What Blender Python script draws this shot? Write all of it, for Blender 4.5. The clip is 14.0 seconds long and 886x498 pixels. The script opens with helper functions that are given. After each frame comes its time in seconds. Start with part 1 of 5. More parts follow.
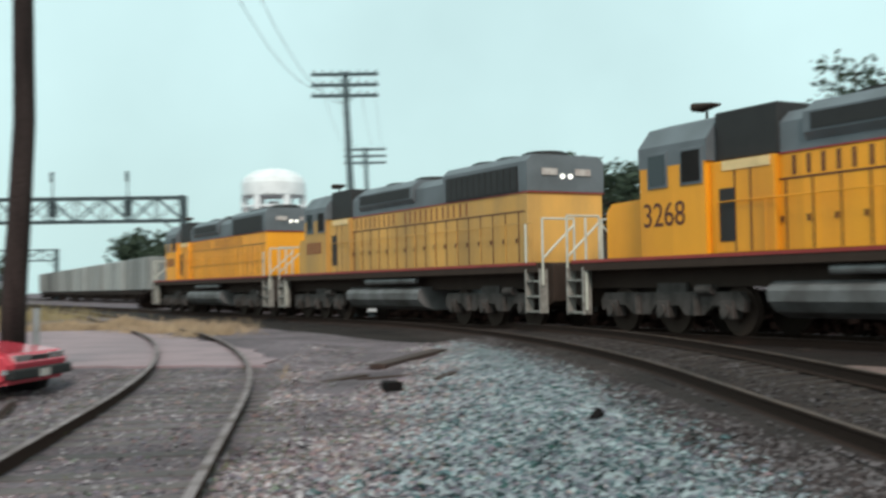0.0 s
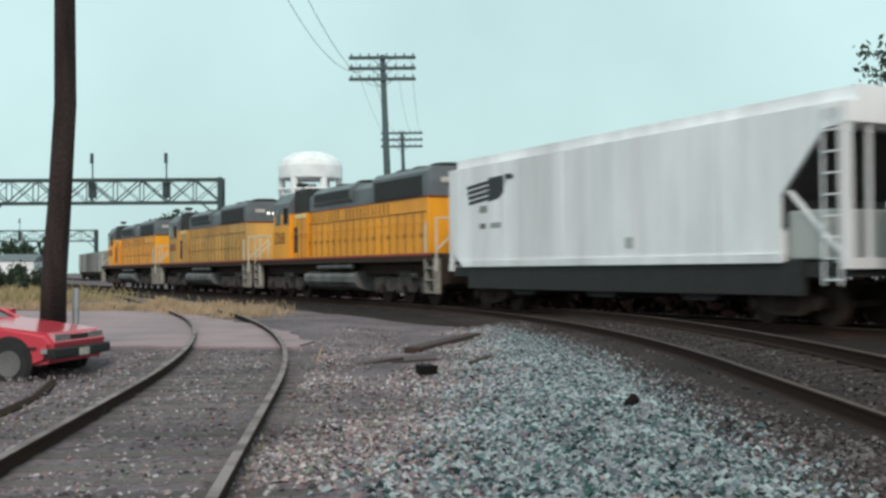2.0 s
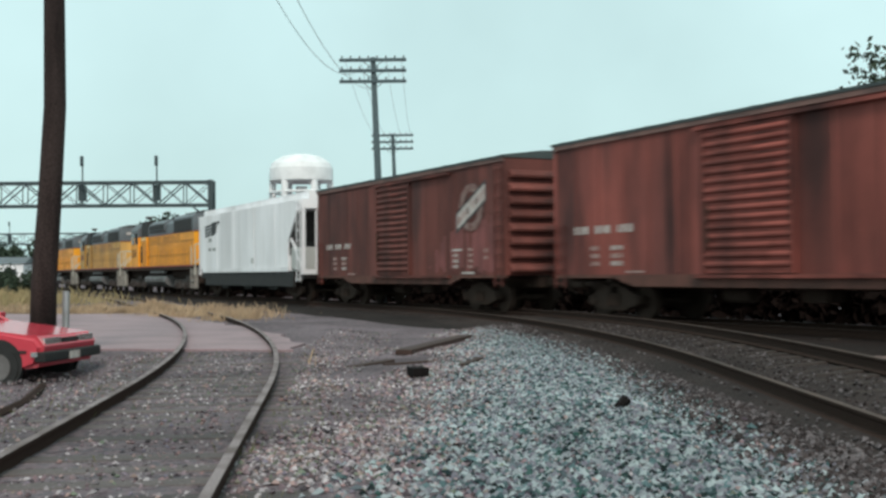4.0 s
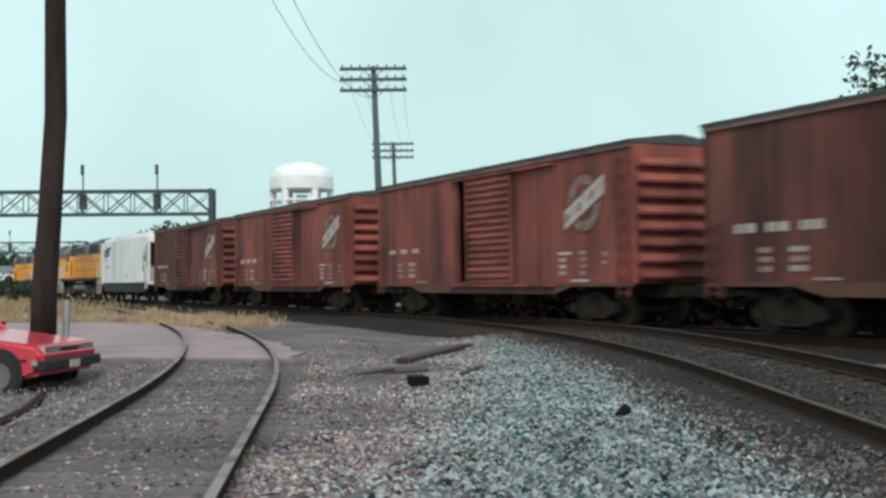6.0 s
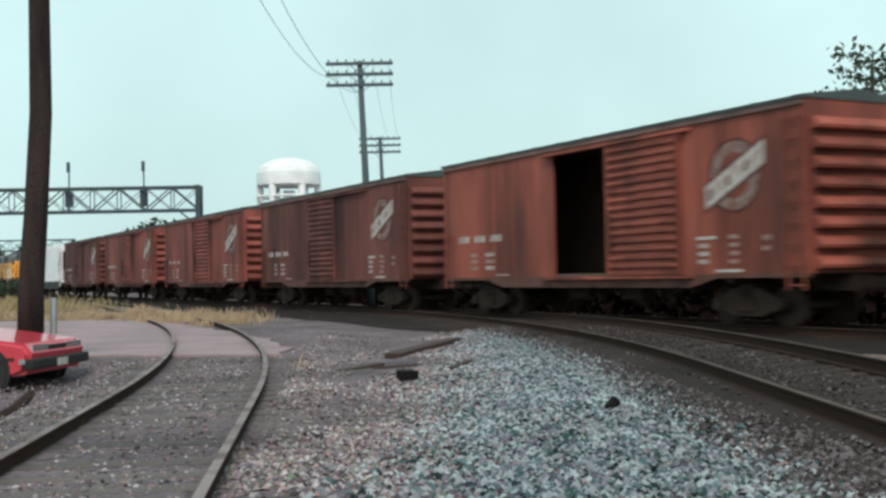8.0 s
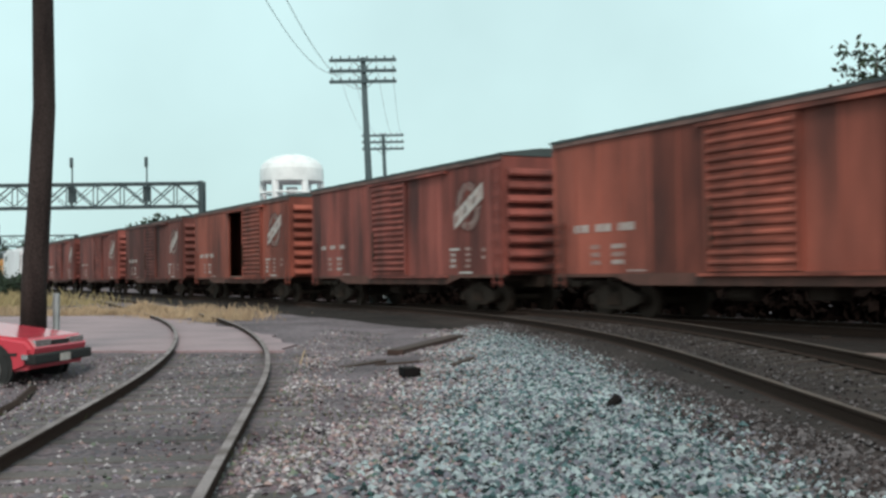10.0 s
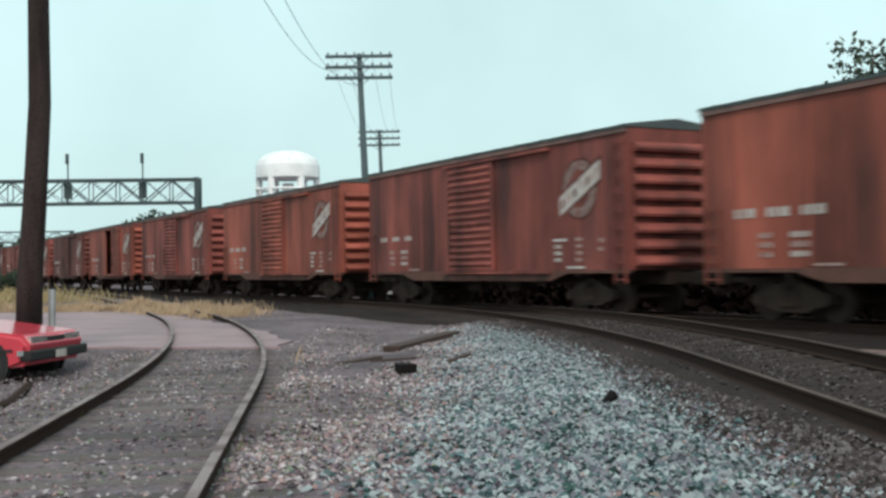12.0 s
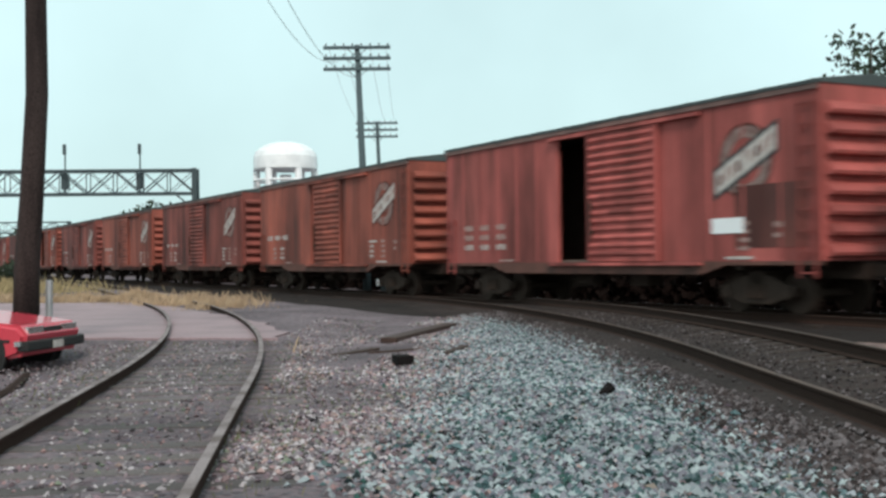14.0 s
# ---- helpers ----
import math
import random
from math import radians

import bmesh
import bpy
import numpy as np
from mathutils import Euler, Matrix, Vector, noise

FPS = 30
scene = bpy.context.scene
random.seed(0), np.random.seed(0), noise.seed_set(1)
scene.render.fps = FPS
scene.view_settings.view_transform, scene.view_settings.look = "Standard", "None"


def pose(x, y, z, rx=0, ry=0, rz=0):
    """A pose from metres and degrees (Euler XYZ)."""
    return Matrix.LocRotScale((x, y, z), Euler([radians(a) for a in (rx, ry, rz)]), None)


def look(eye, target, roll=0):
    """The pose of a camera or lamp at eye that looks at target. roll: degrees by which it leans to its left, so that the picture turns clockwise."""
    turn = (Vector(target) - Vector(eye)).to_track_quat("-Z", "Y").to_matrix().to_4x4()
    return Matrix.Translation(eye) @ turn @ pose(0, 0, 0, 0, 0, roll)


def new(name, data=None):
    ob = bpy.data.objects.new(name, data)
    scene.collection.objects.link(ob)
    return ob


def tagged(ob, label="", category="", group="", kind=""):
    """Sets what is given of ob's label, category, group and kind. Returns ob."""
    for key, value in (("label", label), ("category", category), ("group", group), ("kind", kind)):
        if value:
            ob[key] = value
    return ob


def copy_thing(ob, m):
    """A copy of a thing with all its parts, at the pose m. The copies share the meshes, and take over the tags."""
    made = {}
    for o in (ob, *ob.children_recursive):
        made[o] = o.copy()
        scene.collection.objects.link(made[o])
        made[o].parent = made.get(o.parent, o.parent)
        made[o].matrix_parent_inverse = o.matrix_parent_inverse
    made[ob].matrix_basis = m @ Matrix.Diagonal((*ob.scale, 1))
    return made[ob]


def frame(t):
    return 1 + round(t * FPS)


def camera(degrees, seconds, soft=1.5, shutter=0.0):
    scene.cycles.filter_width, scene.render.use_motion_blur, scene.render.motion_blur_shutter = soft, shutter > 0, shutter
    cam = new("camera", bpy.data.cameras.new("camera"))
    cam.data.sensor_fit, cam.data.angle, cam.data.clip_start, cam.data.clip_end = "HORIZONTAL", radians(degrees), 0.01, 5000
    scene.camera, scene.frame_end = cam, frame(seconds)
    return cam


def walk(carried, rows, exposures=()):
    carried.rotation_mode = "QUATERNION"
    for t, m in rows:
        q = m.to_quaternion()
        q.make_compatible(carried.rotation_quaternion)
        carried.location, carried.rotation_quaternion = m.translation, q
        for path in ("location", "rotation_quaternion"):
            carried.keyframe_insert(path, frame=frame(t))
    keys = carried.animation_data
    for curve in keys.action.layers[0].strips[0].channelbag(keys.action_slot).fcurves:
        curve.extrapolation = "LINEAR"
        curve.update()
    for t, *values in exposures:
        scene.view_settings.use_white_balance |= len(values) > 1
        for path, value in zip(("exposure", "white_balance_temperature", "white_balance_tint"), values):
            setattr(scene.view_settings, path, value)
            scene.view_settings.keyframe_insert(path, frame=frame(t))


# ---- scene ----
cam = camera(43.16, 14.0, soft=2.8, shutter=0.5)
EYE = 1.50          # the eye over the ground datum
RAIL = 0.33         # top of rail
TH = 0.4810         # heading of the main line, left of straight ahead
SPEED, PITCH, BODY = 14.432, 17.4, 14.8
S0 = -13.736        # where the train stands at 0 s along the main line


def aim(yaw, pitch, roll):
    return pose(0, 0, EYE, 0, 0, yaw) @ pose(0, 0, 0, pitch) @ pose(0, 0, 0, 0, roll, 0) @ pose(0, 0, 0, 90)


PATH = [
    (0.0, -1.043, 1.887, 1.004), (0.1, 0.39, 1.70, 1.01), (0.2, 1.36, 1.63, 1.02), (0.3, 2.15, 1.51, 1.03), (0.4, 2.79, 1.50, 1.035),
    (0.5, 3.33, 1.485, 1.038), (0.6, 3.72, 1.40, 0.93), (0.7, 3.88, 1.46, 0.81), (0.8, 3.66, 1.55, 0.7), (0.9, 3.28, 1.60, 0.59),
    (1.0, 2.826, 1.607, 0.475), (1.1, 2.53, 1.59, 0.52), (1.2, 2.29, 1.53, 0.57), (1.3, 2.07, 1.38, 0.62), (1.4, 1.81, 1.30, 0.67),
    (1.5, 1.551, 1.232, 0.719), (1.6, 1.31, 1.17, 0.65), (1.8, 0.88, 1.18, 0.52), (2.0, 0.794, 1.097, 0.391), (2.2, 1.28, 1.06, 0.27), (2.5, 1.548, 1.06, 0.089), (3.0, 0.586, 1.365, 0.207), (3.5, 0.318, 1.152, 0.516),
    (6.0, 0.348, 1.643, 0.543), (6.5, 0.198, 1.516, 0.382), (7.0, 0.0, 1.47, 0.516), (7.5, 0.195, 1.308, 0.822),
    (8.0, -0.262, 1.343, 1.087), (10.5, -0.062, 1.173, 0.737), (11.0, -0.25, 1.393, 0.413), (11.5, -0.34, 1.158, 0.708),
    (12.0, -0.318, 1.003, 0.845), (12.5, -0.374, 0.713, 0.777), (13.0, -0.456, 0.548, 0.829), (13.5, -0.467, 0.7, 0.71),
    (14.0, -0.441, 0.58, 0.67)]
walk(cam, [(t, aim(a, b, c)) for t, a, b, c in PATH], exposures=[(0.0, 0.0, 6500, 12.5), (0.6, 0.0, 6500, 12.5), (1.8, -0.1, 6500, 12.5), (3.6, -0.06, 6500, 12.5), (6.5, 0.0, 6500, 12.5), (11.0, 0.02, 6500, 13.2), (12.5, 0.06, 6500, 14.2), (14.0, 0.09, 6500, 15.2)])

# ---- sky and sun ----
world = bpy.data.worlds.new("overcast_sky")
scene.world = world
world.use_nodes = True
wn, wl = world.node_tree.nodes, world.node_tree.links
sky = wn.new("ShaderNodeTexSky")
sky.sky_type, sky.sun_disc = "NISHITA", False
sky.sun_elevation, sky.sun_rotation, sky.dust_density, sky.air_density = radians(42), radians(178), 4.0, 1.0
grey = wn.new("ShaderNodeMixRGB")
grey.inputs[0].default_value = 0.86
grey.inputs[2].default_value = (6.6, 9.3, 9.1, 1)
cloud = wn.new("ShaderNodeTexNoise")
cloud.inputs["Scale"].default_value, cloud.inputs["Detail"].default_value = 2.2, 5
ramp = wn.new("ShaderNodeMapRange")
ramp.inputs["From Min"].default_value, ramp.inputs["From Max"].default_value = 0.3, 0.7
ramp.inputs["To Min"].default_value, ramp.inputs["To Max"].default_value = 0.84, 1.08
tint = wn.new("ShaderNodeMixRGB")
tint.blend_type, tint.inputs[0].default_value = "MULTIPLY", 1.0
wl.new(sky.outputs[0], grey.inputs[1])
wl.new(cloud.outputs["Fac"], ramp.inputs["Value"])
wl.new(grey.outputs[0], tint.inputs[1])
wl.new(ramp.outputs[0], tint.inputs[2])
wl.new(tint.outputs[0], wn["Background"].inputs["Color"])
wn["Background"].inputs["Strength"].default_value = 0.112

sun = new("sun", bpy.data.lights.new("sun", "SUN"))
sun.data.energy, sun.data.angle, sun.data.color = 1.9, radians(12), (1.0, 0.9, 0.8)
sun.matrix_world = look((2, -54, 48), (0, 0, 0))


# ---- materials ----
def mat(name, colour, rough=0.7, metal=0.0, vary=0.25, size=3.0, grime=None, amount=0.35, bump=0.15, fine=60.0, per_object=0.0, streak=1.0, panels=0.0, gloss=0.5):
    """Paint, wood, steel or stone: a base colour, broad stains, fine grain and relief, in metres."""
    m = bpy.data.materials.new(name)
    m.use_nodes = True
    n, l = m.node_tree.nodes, m.node_tree.links
    b = n["Principled BSDF"]
    b.inputs["Roughness"].default_value, b.inputs["Metallic"].default_value = rough, metal
    b.inputs["Specular IOR Level"].default_value = gloss
    co = n.new("ShaderNodeTexCoord")
    mp = n.new("ShaderNodeMapping")
    mp.inputs["Scale"].default_value = (1, 1, 1 / streak)
    l.new(co.outputs["Object"], mp.inputs["Vector"])
    big, small = n.new("ShaderNodeTexNoise"), n.new("ShaderNodeTexNoise")
    big.inputs["Scale"].default_value, big.inputs["Detail"].default_value = 1.0 / size * 3, 6
    small.inputs["Scale"].default_value, small.inputs["Detail"].default_value = fine, 3
    l.new(mp.outputs[0], big.inputs["Vector"])
    l.new(co.outputs["Object"], small.inputs["Vector"])
    mask = n.new("ShaderNodeMapRange")
    mask.inputs["From Min"].default_value, mask.inputs["From Max"].default_value = 0.4, 0.68
    mask.inputs["To Max"].default_value = amount
    l.new(big.outputs["Fac"], mask.inputs["Value"])
    mix = n.new("ShaderNodeMixRGB")
    mix.inputs[1].default_value = (*colour, 1)
    mix.inputs[2].default_value = (*(grime or [c * 0.45 for c in colour]), 1)
    l.new(mask.outputs[0], mix.inputs[0])
    grain = n.new("ShaderNodeMapRange")
    grain.inputs["From Min"].default_value, grain.inputs["From Max"].default_value = 0.25, 0.75
    grain.inputs["To Min"].default_value, grain.inputs["To Max"].default_value = 1 - vary, 1 + vary
    l.new(small.outputs["Fac"], grain.inputs["Value"])
    mul = n.new("ShaderNodeMixRGB")
    mul.blend_type, mul.inputs[0].default_value = "MULTIPLY", 1.0
    l.new(mix.outputs[0], mul.inputs[1])
    l.new(grain.outputs[0], mul.inputs[2])
    out = mul
    if per_object:
        info = n.new("ShaderNodeObjectInfo")
        r = n.new("ShaderNodeMapRange")
        r.inputs["To Min"].default_value, r.inputs["To Max"].default_value = 1 - per_object, 1 + per_object
        l.new(info.outputs["Random"], r.inputs["Value"])
        out = n.new("ShaderNodeMixRGB")
        out.blend_type, out.inputs[0].default_value = "MULTIPLY", 1.0
        l.new(mul.outputs[0], out.inputs[1])
        l.new(r.outputs[0], out.inputs[2])
    if panels:                     # sheets that have faded unevenly, and broad blotches that differ from thing to thing
        info = n.new("ShaderNodeObjectInfo")
        shift = n.new("ShaderNodeVectorMath")
        shift.operation = "MULTIPLY_ADD"
        shift.inputs[1].default_value = (1, 1, 0.45)
        times = n.new("ShaderNodeMath")
        times.operation, times.inputs[1].default_value = "MULTIPLY", 60.0
        l.new(info.outputs["Random"], times.inputs[0])
        l.new(co.outputs["Object"], shift.inputs[0])
        l.new(times.outputs[0], shift.inputs[2])
        sep = n.new("ShaderNodeSeparateXYZ")
        l.new(shift.outputs[0], sep.inputs[0])
        step = n.new("ShaderNodeMath")
        step.operation, step.inputs[1].default_value = "SNAP", 0.92
        l.new(sep.outputs["Y"], step.inputs[0])
        rnd = n.new("ShaderNodeTexWhiteNoise")
        rnd.noise_dimensions = "1D"
        l.new(step.outputs[0], rnd.inputs["W"])
        blot = n.new("ShaderNodeTexNoise")
        blot.inputs["Scale"].default_value, blot.inputs["Detail"].default_value = 0.42, 7
        blot.inputs["Roughness"].default_value = 0.62
        l.new(shift.outputs[0], blot.inputs["Vector"])
        both = n.new("ShaderNodeMath")
        both.operation, both.inputs[1].default_value = "MULTIPLY_ADD", 0.28
        l.new(rnd.outputs["Value"], both.inputs[0])
        l.new(blot.outputs["Fac"], both.inputs[2])
        fade = n.new("ShaderNodeMapRange")
        fade.inputs["From Min"].default_value, fade.inputs["From Max"].default_value = 0.42, 0.92
        fade.inputs["To Min"].default_value, fade.inputs["To Max"].default_value = 1 - panels, 1 + panels
        l.new(both.outputs[0], fade.inputs["Value"])
        last, out = out, n.new("ShaderNodeMixRGB")
        out.blend_type, out.inputs[0].default_value = "MULTIPLY", 1.0
        l.new(last.outputs[0], out.inputs[1])
        l.new(fade.outputs[0], out.inputs[2])
    l.new(out.outputs[0], b.inputs["Base Color"])
    if bump:
        bp = n.new("ShaderNodeBump")
        bp.inputs["Strength"].default_value, bp.inputs["Distance"].default_value = bump, 0.02
        l.new(small.outputs["Fac"], bp.inputs["Height"])
        l.new(bp.outputs[0], b.inputs["Normal"])
    return m


def pebbles(name, colours, scale, rough=0.95, islands=False):
    """Loose stone or soil: cells of several colours with broad drifts."""
    m = bpy.data.materials.new(name)
    m.use_nodes = True
    n, l = m.node_tree.nodes, m.node_tree.links
    b = n["Principled BSDF"]
    b.inputs["Roughness"].default_value = rough
    b.inputs["Specular IOR Level"].default_value = 0.2
    co = n.new("ShaderNodeTexCoord")
    cr = n.new("ShaderNodeValToRGB")
    cr.color_ramp.interpolation = "LINEAR"
    for i, c in enumerate(colours):
        e = cr.color_ramp.elements[i] if i < 2 else cr.color_ramp.elements.new(0.5)
        e.position, e.color = i / max(1, len(colours) - 1), (*c, 1)
    if islands:
        g = n.new("ShaderNodeNewGeometry")
        l.new(g.outputs["Random Per Island"], cr.inputs[0])
    else:
        v = n.new("ShaderNodeTexVoronoi")
        v.inputs["Scale"].default_value = scale
        l.new(co.outputs["Object"], v.inputs["Vector"])
        sp = n.new("ShaderNodeSeparateColor")
        l.new(v.outputs["Color"], sp.inputs[0])
        l.new(sp.outputs[0], cr.inputs[0])
        bp = n.new("ShaderNodeBump")
        bp.inputs["Strength"].default_value, bp.inputs["Distance"].default_value = 0.6, 0.03
        bp.invert = True
        l.new(v.outputs["Distance"], bp.inputs["Height"])
        l.new(bp.outputs[0], b.inputs["Normal"])
    big = n.new("ShaderNodeTexNoise")
    big.inputs["Scale"].default_value, big.inputs["Detail"].default_value = 0.5, 6
    l.new(co.outputs["Object"], big.inputs["Vector"])
    mr = n.new("ShaderNodeMapRange")
    mr.inputs["From Min"].default_value, mr.inputs["From Max"].default_value = 0.3, 0.7
    mr.inputs["To Min"].default_value, mr.inputs["To Max"].default_value = 0.65, 1.35
    l.new(big.outputs["Fac"], mr.inputs["Value"])
    mul = n.new("ShaderNodeMixRGB")
    mul.blend_type, mul.inputs[0].default_value = "MULTIPLY", 1.0
    l.new(cr.outputs[0], mul.inputs[1])
    l.new(mr.outputs[0], mul.inputs[2])
    l.new(mul.outputs[0], b.inputs["Base Color"])
    return m


def plain(name, colour, rough=0.6, metal=0.0, emit=0.0):
    m = bpy.data.materials.new(name)
    m.use_nodes = True
    b = m.node_tree.nodes["Principled BSDF"]
    b.inputs["Base Color"].default_value = (*colour, 1)
    b.inputs["Roughness"].default_value, b.inputs["Metallic"].default_value = rough, metal
    if emit:
        b.inputs["Emission Color"].default_value = (*colour, 1)
        b.inputs["Emission Strength"].default_value = emit
    return m


M_SOIL = pebbles("soil_and_cinders", [(0.053, 0.0382, 0.0435), (0.138, 0.0982, 0.11), (0.191, 0.144, 0.153), (0.0795, 0.0655, 0.0746), (0.265, 0.208, 0.207), (0.0954, 0.0873, 0.0985)], 22)
M_BALLAST = pebbles("track_ballast", [(0.018, 0.012, 0.011), (0.04, 0.028, 0.026), (0.07, 0.052, 0.05), (0.028, 0.02, 0.018)], 20)
# oily ballast, blackened further to paint in the train's shade
M_OILYSHADE = pebbles("oily_shaded_ballast", [(0.013, 0.009, 0.008), (0.026, 0.018, 0.016), (0.04, 0.029, 0.027), (0.018, 0.013, 0.012)], 20)
M_STONE = pebbles("crushed_stone", [(0.00434, 0.00566, 0.00693), (0.0218, 0.0444, 0.0477), (0.0871, 0.145, 0.154), (0.0615, 0.0404, 0.0577), (0.122, 0.19, 0.201), (0.00724, 0.0097, 0.0108), (0.0363, 0.0929, 0.0809), (0.144, 0.133, 0.166), (0.0102, 0.0162, 0.0201), (0.0507, 0.0929, 0.108), (0.094, 0.0687, 0.0678), (0.144, 0.223, 0.219), (0.0058, 0.00809, 0.00924), (0.0652, 0.113, 0.0886), (0.0218, 0.0226, 0.0308), (0.347, 0.404, 0.408)], 20, islands=True)
M_DARKSTONE = pebbles("sooty_stone", [(0.01, 0.007, 0.007), (0.035, 0.025, 0.024), (0.07, 0.055, 0.055), (0.02, 0.015, 0.015), (0.055, 0.036, 0.032), (0.05, 0.055, 0.062), (0.028, 0.02, 0.02), (0.16, 0.14, 0.145)], 20, islands=True)
M_PAVED = mat("worn_pavement", (0.31, 0.215, 0.228), 0.9, vary=0.22, size=4, grime=(0.17, 0.125, 0.135), amount=0.6, fine=30)
M_SIDETOP = mat("worn_siding_rail", (0.25, 0.2, 0.2), 0.75, 0.0, vary=0.25, size=1.2, grime=(0.07, 0.042, 0.034), amount=0.8, gloss=0.25)
M_RAILTOP = mat("polished_rail", (0.06, 0.042, 0.036), 0.7, 0.0, gloss=0.25, vary=0.15, size=2, grime=(0.14, 0.09, 0.07), amount=0.5)
M_RUST = mat("rusty_rail", (0.04, 0.022, 0.017), 0.9, 0.0, vary=0.3, size=1.5, grime=(0.03, 0.018, 0.014), gloss=0.12)
M_TIEDARK = mat("oily_tie", (0.045, 0.034, 0.03), 0.95, gloss=0.15, vary=0.3, size=0.8, fine=40, per_object=0.3)
M_TIE = mat("weathered_tie", (0.095, 0.075, 0.072), 0.9, vary=0.35, size=0.8, grime=(0.05, 0.04, 0.038), fine=40, per_object=0.35)
M_POLE = mat("creosoted_pole", (0.042, 0.03, 0.028), 0.95, vary=0.45, size=0.9, grime=(0.013, 0.009, 0.009), amount=0.8, fine=30, streak=8, gloss=0.15, bump=0.5)
# far poles: a paler, bluer tone than the near pole
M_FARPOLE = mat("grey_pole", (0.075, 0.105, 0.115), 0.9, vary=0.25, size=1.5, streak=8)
M_STEEL = mat("painted_truss", (0.045, 0.065, 0.072), 0.6, 0.2, vary=0.2, size=2)
M_GALV = mat("galvanised", (0.42, 0.43, 0.44), 0.5, 0.6, vary=0.15, size=1)
M_DARK = mat("underframe_grime", (0.05, 0.034, 0.028), 0.9, 0.0, vary=0.3, size=1.5, grime=(0.07, 0.048, 0.038), gloss=0.1)
M_TRUCK = mat("grimy_silver", (0.085, 0.07, 0.065), 0.85, 0.0, gloss=0.2, vary=0.3, size=1.2, grime=(0.03, 0.025, 0.022), amount=0.85)
M_TANK = mat("silver_tank", (0.2, 0.19, 0.19), 0.5, 0.2, vary=0.2, size=2.5, grime=(0.06, 0.047, 0.042), amount=0.85)
M_STEP = mat("worn_step_paint", (0.34, 0.32, 0.29), 0.7, vary=0.25, size=0.6, grime=(0.12, 0.1, 0.09), amount=0.8)
M_ROOF = mat("dark_car_roof", (0.06, 0.075, 0.075), 0.7, 0.2, vary=0.25, size=2.5)
M_RED = [mat("oxide_red_dull", (0.27, 0.073, 0.058), 0.75, vary=0.12, size=3.2, grime=(0.06, 0.026, 0.024), amount=0.9, bump=0.08, streak=4, per_object=0.04, panels=0.45, gloss=0.3),
         mat("oxide_red_fresh", (0.315, 0.082, 0.056), 0.7, vary=0.12, size=3.6, grime=(0.085, 0.03, 0.024), amount=0.9, bump=0.08, streak=4, per_object=0.04, panels=0.45, gloss=0.3),
         mat("oxide_red_dark", (0.165, 0.052, 0.042), 0.78, vary=0.14, size=2.8, grime=(0.04, 0.022, 0.021), amount=0.85, bump=0.08, streak=4, per_object=0.04, panels=0.45, gloss=0.3),
         mat("faded_red", (0.42, 0.1, 0.088), 0.75, vary=0.12, size=3.0, grime=(0.13, 0.04, 0.033), amount=0.85, bump=0.08, streak=4, per_object=0.04, panels=0.45, gloss=0.3)]
M_FASCIA = mat("weathered_eave", (0.2, 0.11, 0.095), 0.8, vary=0.2, size=2, grime=(0.07, 0.05, 0.047), amount=0.8)
M_SILL = mat("dusty_sill", (0.15, 0.068, 0.055), 0.85, vary=0.2, size=1.5, grime=(0.07, 0.042, 0.036), amount=0.85, gloss=0.2)
M_INSIDE = mat("car_lining", (0.14, 0.09, 0.075), 0.95, vary=0.25, size=1.5)
M_WHITE = mat("stencil_white", (0.54, 0.49, 0.46), 0.7, vary=0.2, size=0.6, grime=(0.28, 0.18, 0.16), amount=0.6)
M_BLACK = mat("stencil_black", (0.03, 0.03, 0.032), 0.6, vary=0.2, size=0.6)
M_HOPPER = mat("white_car_paint", (0.86, 0.84, 0.86), 0.6, vary=0.05, size=3.0, grime=(0.6, 0.57, 0.57), amount=0.6, bump=0.05, streak=7, panels=0.12)
M_GREYCAR = mat("pale_car_paint", (0.3, 0.3, 0.29), 0.7, vary=0.1, size=3, grime=(0.16, 0.16, 0.145), amount=0.7, streak=5, per_object=0.6)
M_YELLOW = mat("engine_yellow", (0.95, 0.375, 0.012), 0.5, vary=0.08, size=3.5, grime=(0.66, 0.24, 0.02), amount=0.5, bump=0.05, streak=4, per_object=0.03, panels=0.14)
M_DUSTY = mat("dusty_yellow", (0.68, 0.35, 0.08), 0.6, vary=0.1, size=3.0, grime=(0.42, 0.25, 0.09), amount=0.7, bump=0.05, streak=4, panels=0.2)
M_FADEDPATCH = mat("faded_pink", (0.24, 0.075, 0.07), 0.8, vary=0.15, size=1.2, grime=(0.12, 0.04, 0.036), amount=0.85, streak=2)
M_FADED = mat("faded_white", (0.42, 0.3, 0.27), 0.7, vary=0.25, size=0.5, grime=(0.2, 0.07, 0.06), amount=0.7)
M_GREY = mat("engine_grey", (0.14, 0.155, 0.17), 0.55, vary=0.12, size=3, grime=(0.07, 0.075, 0.08), amount=0.55, bump=0.05)
M_GRILLE = mat("grille_black", (0.03, 0.028, 0.028), 0.7, 0.2, vary=0.3, size=1)
M_STRIPE = mat("stripe_red", (0.33, 0.03, 0.025), 0.5, vary=0.12, size=2)
M_CREAM = mat("pale_yellow", (0.9, 0.62, 0.3), 0.55, vary=0.1, size=1)
M_RAILING = mat("railing_white", (0.62, 0.6, 0.52), 0.55, vary=0.1, size=1)
M_NAME = mat("faded_name", (0.26, 0.07, 0.02), 0.6, vary=0.15, size=0.8)
M_LETTER = mat("letter_red", (0.1, 0.022, 0.015), 0.6, vary=0.15, size=0.8)
M_GLASS = plain("dark_glass", (0.02, 0.025, 0.03), 0.06)
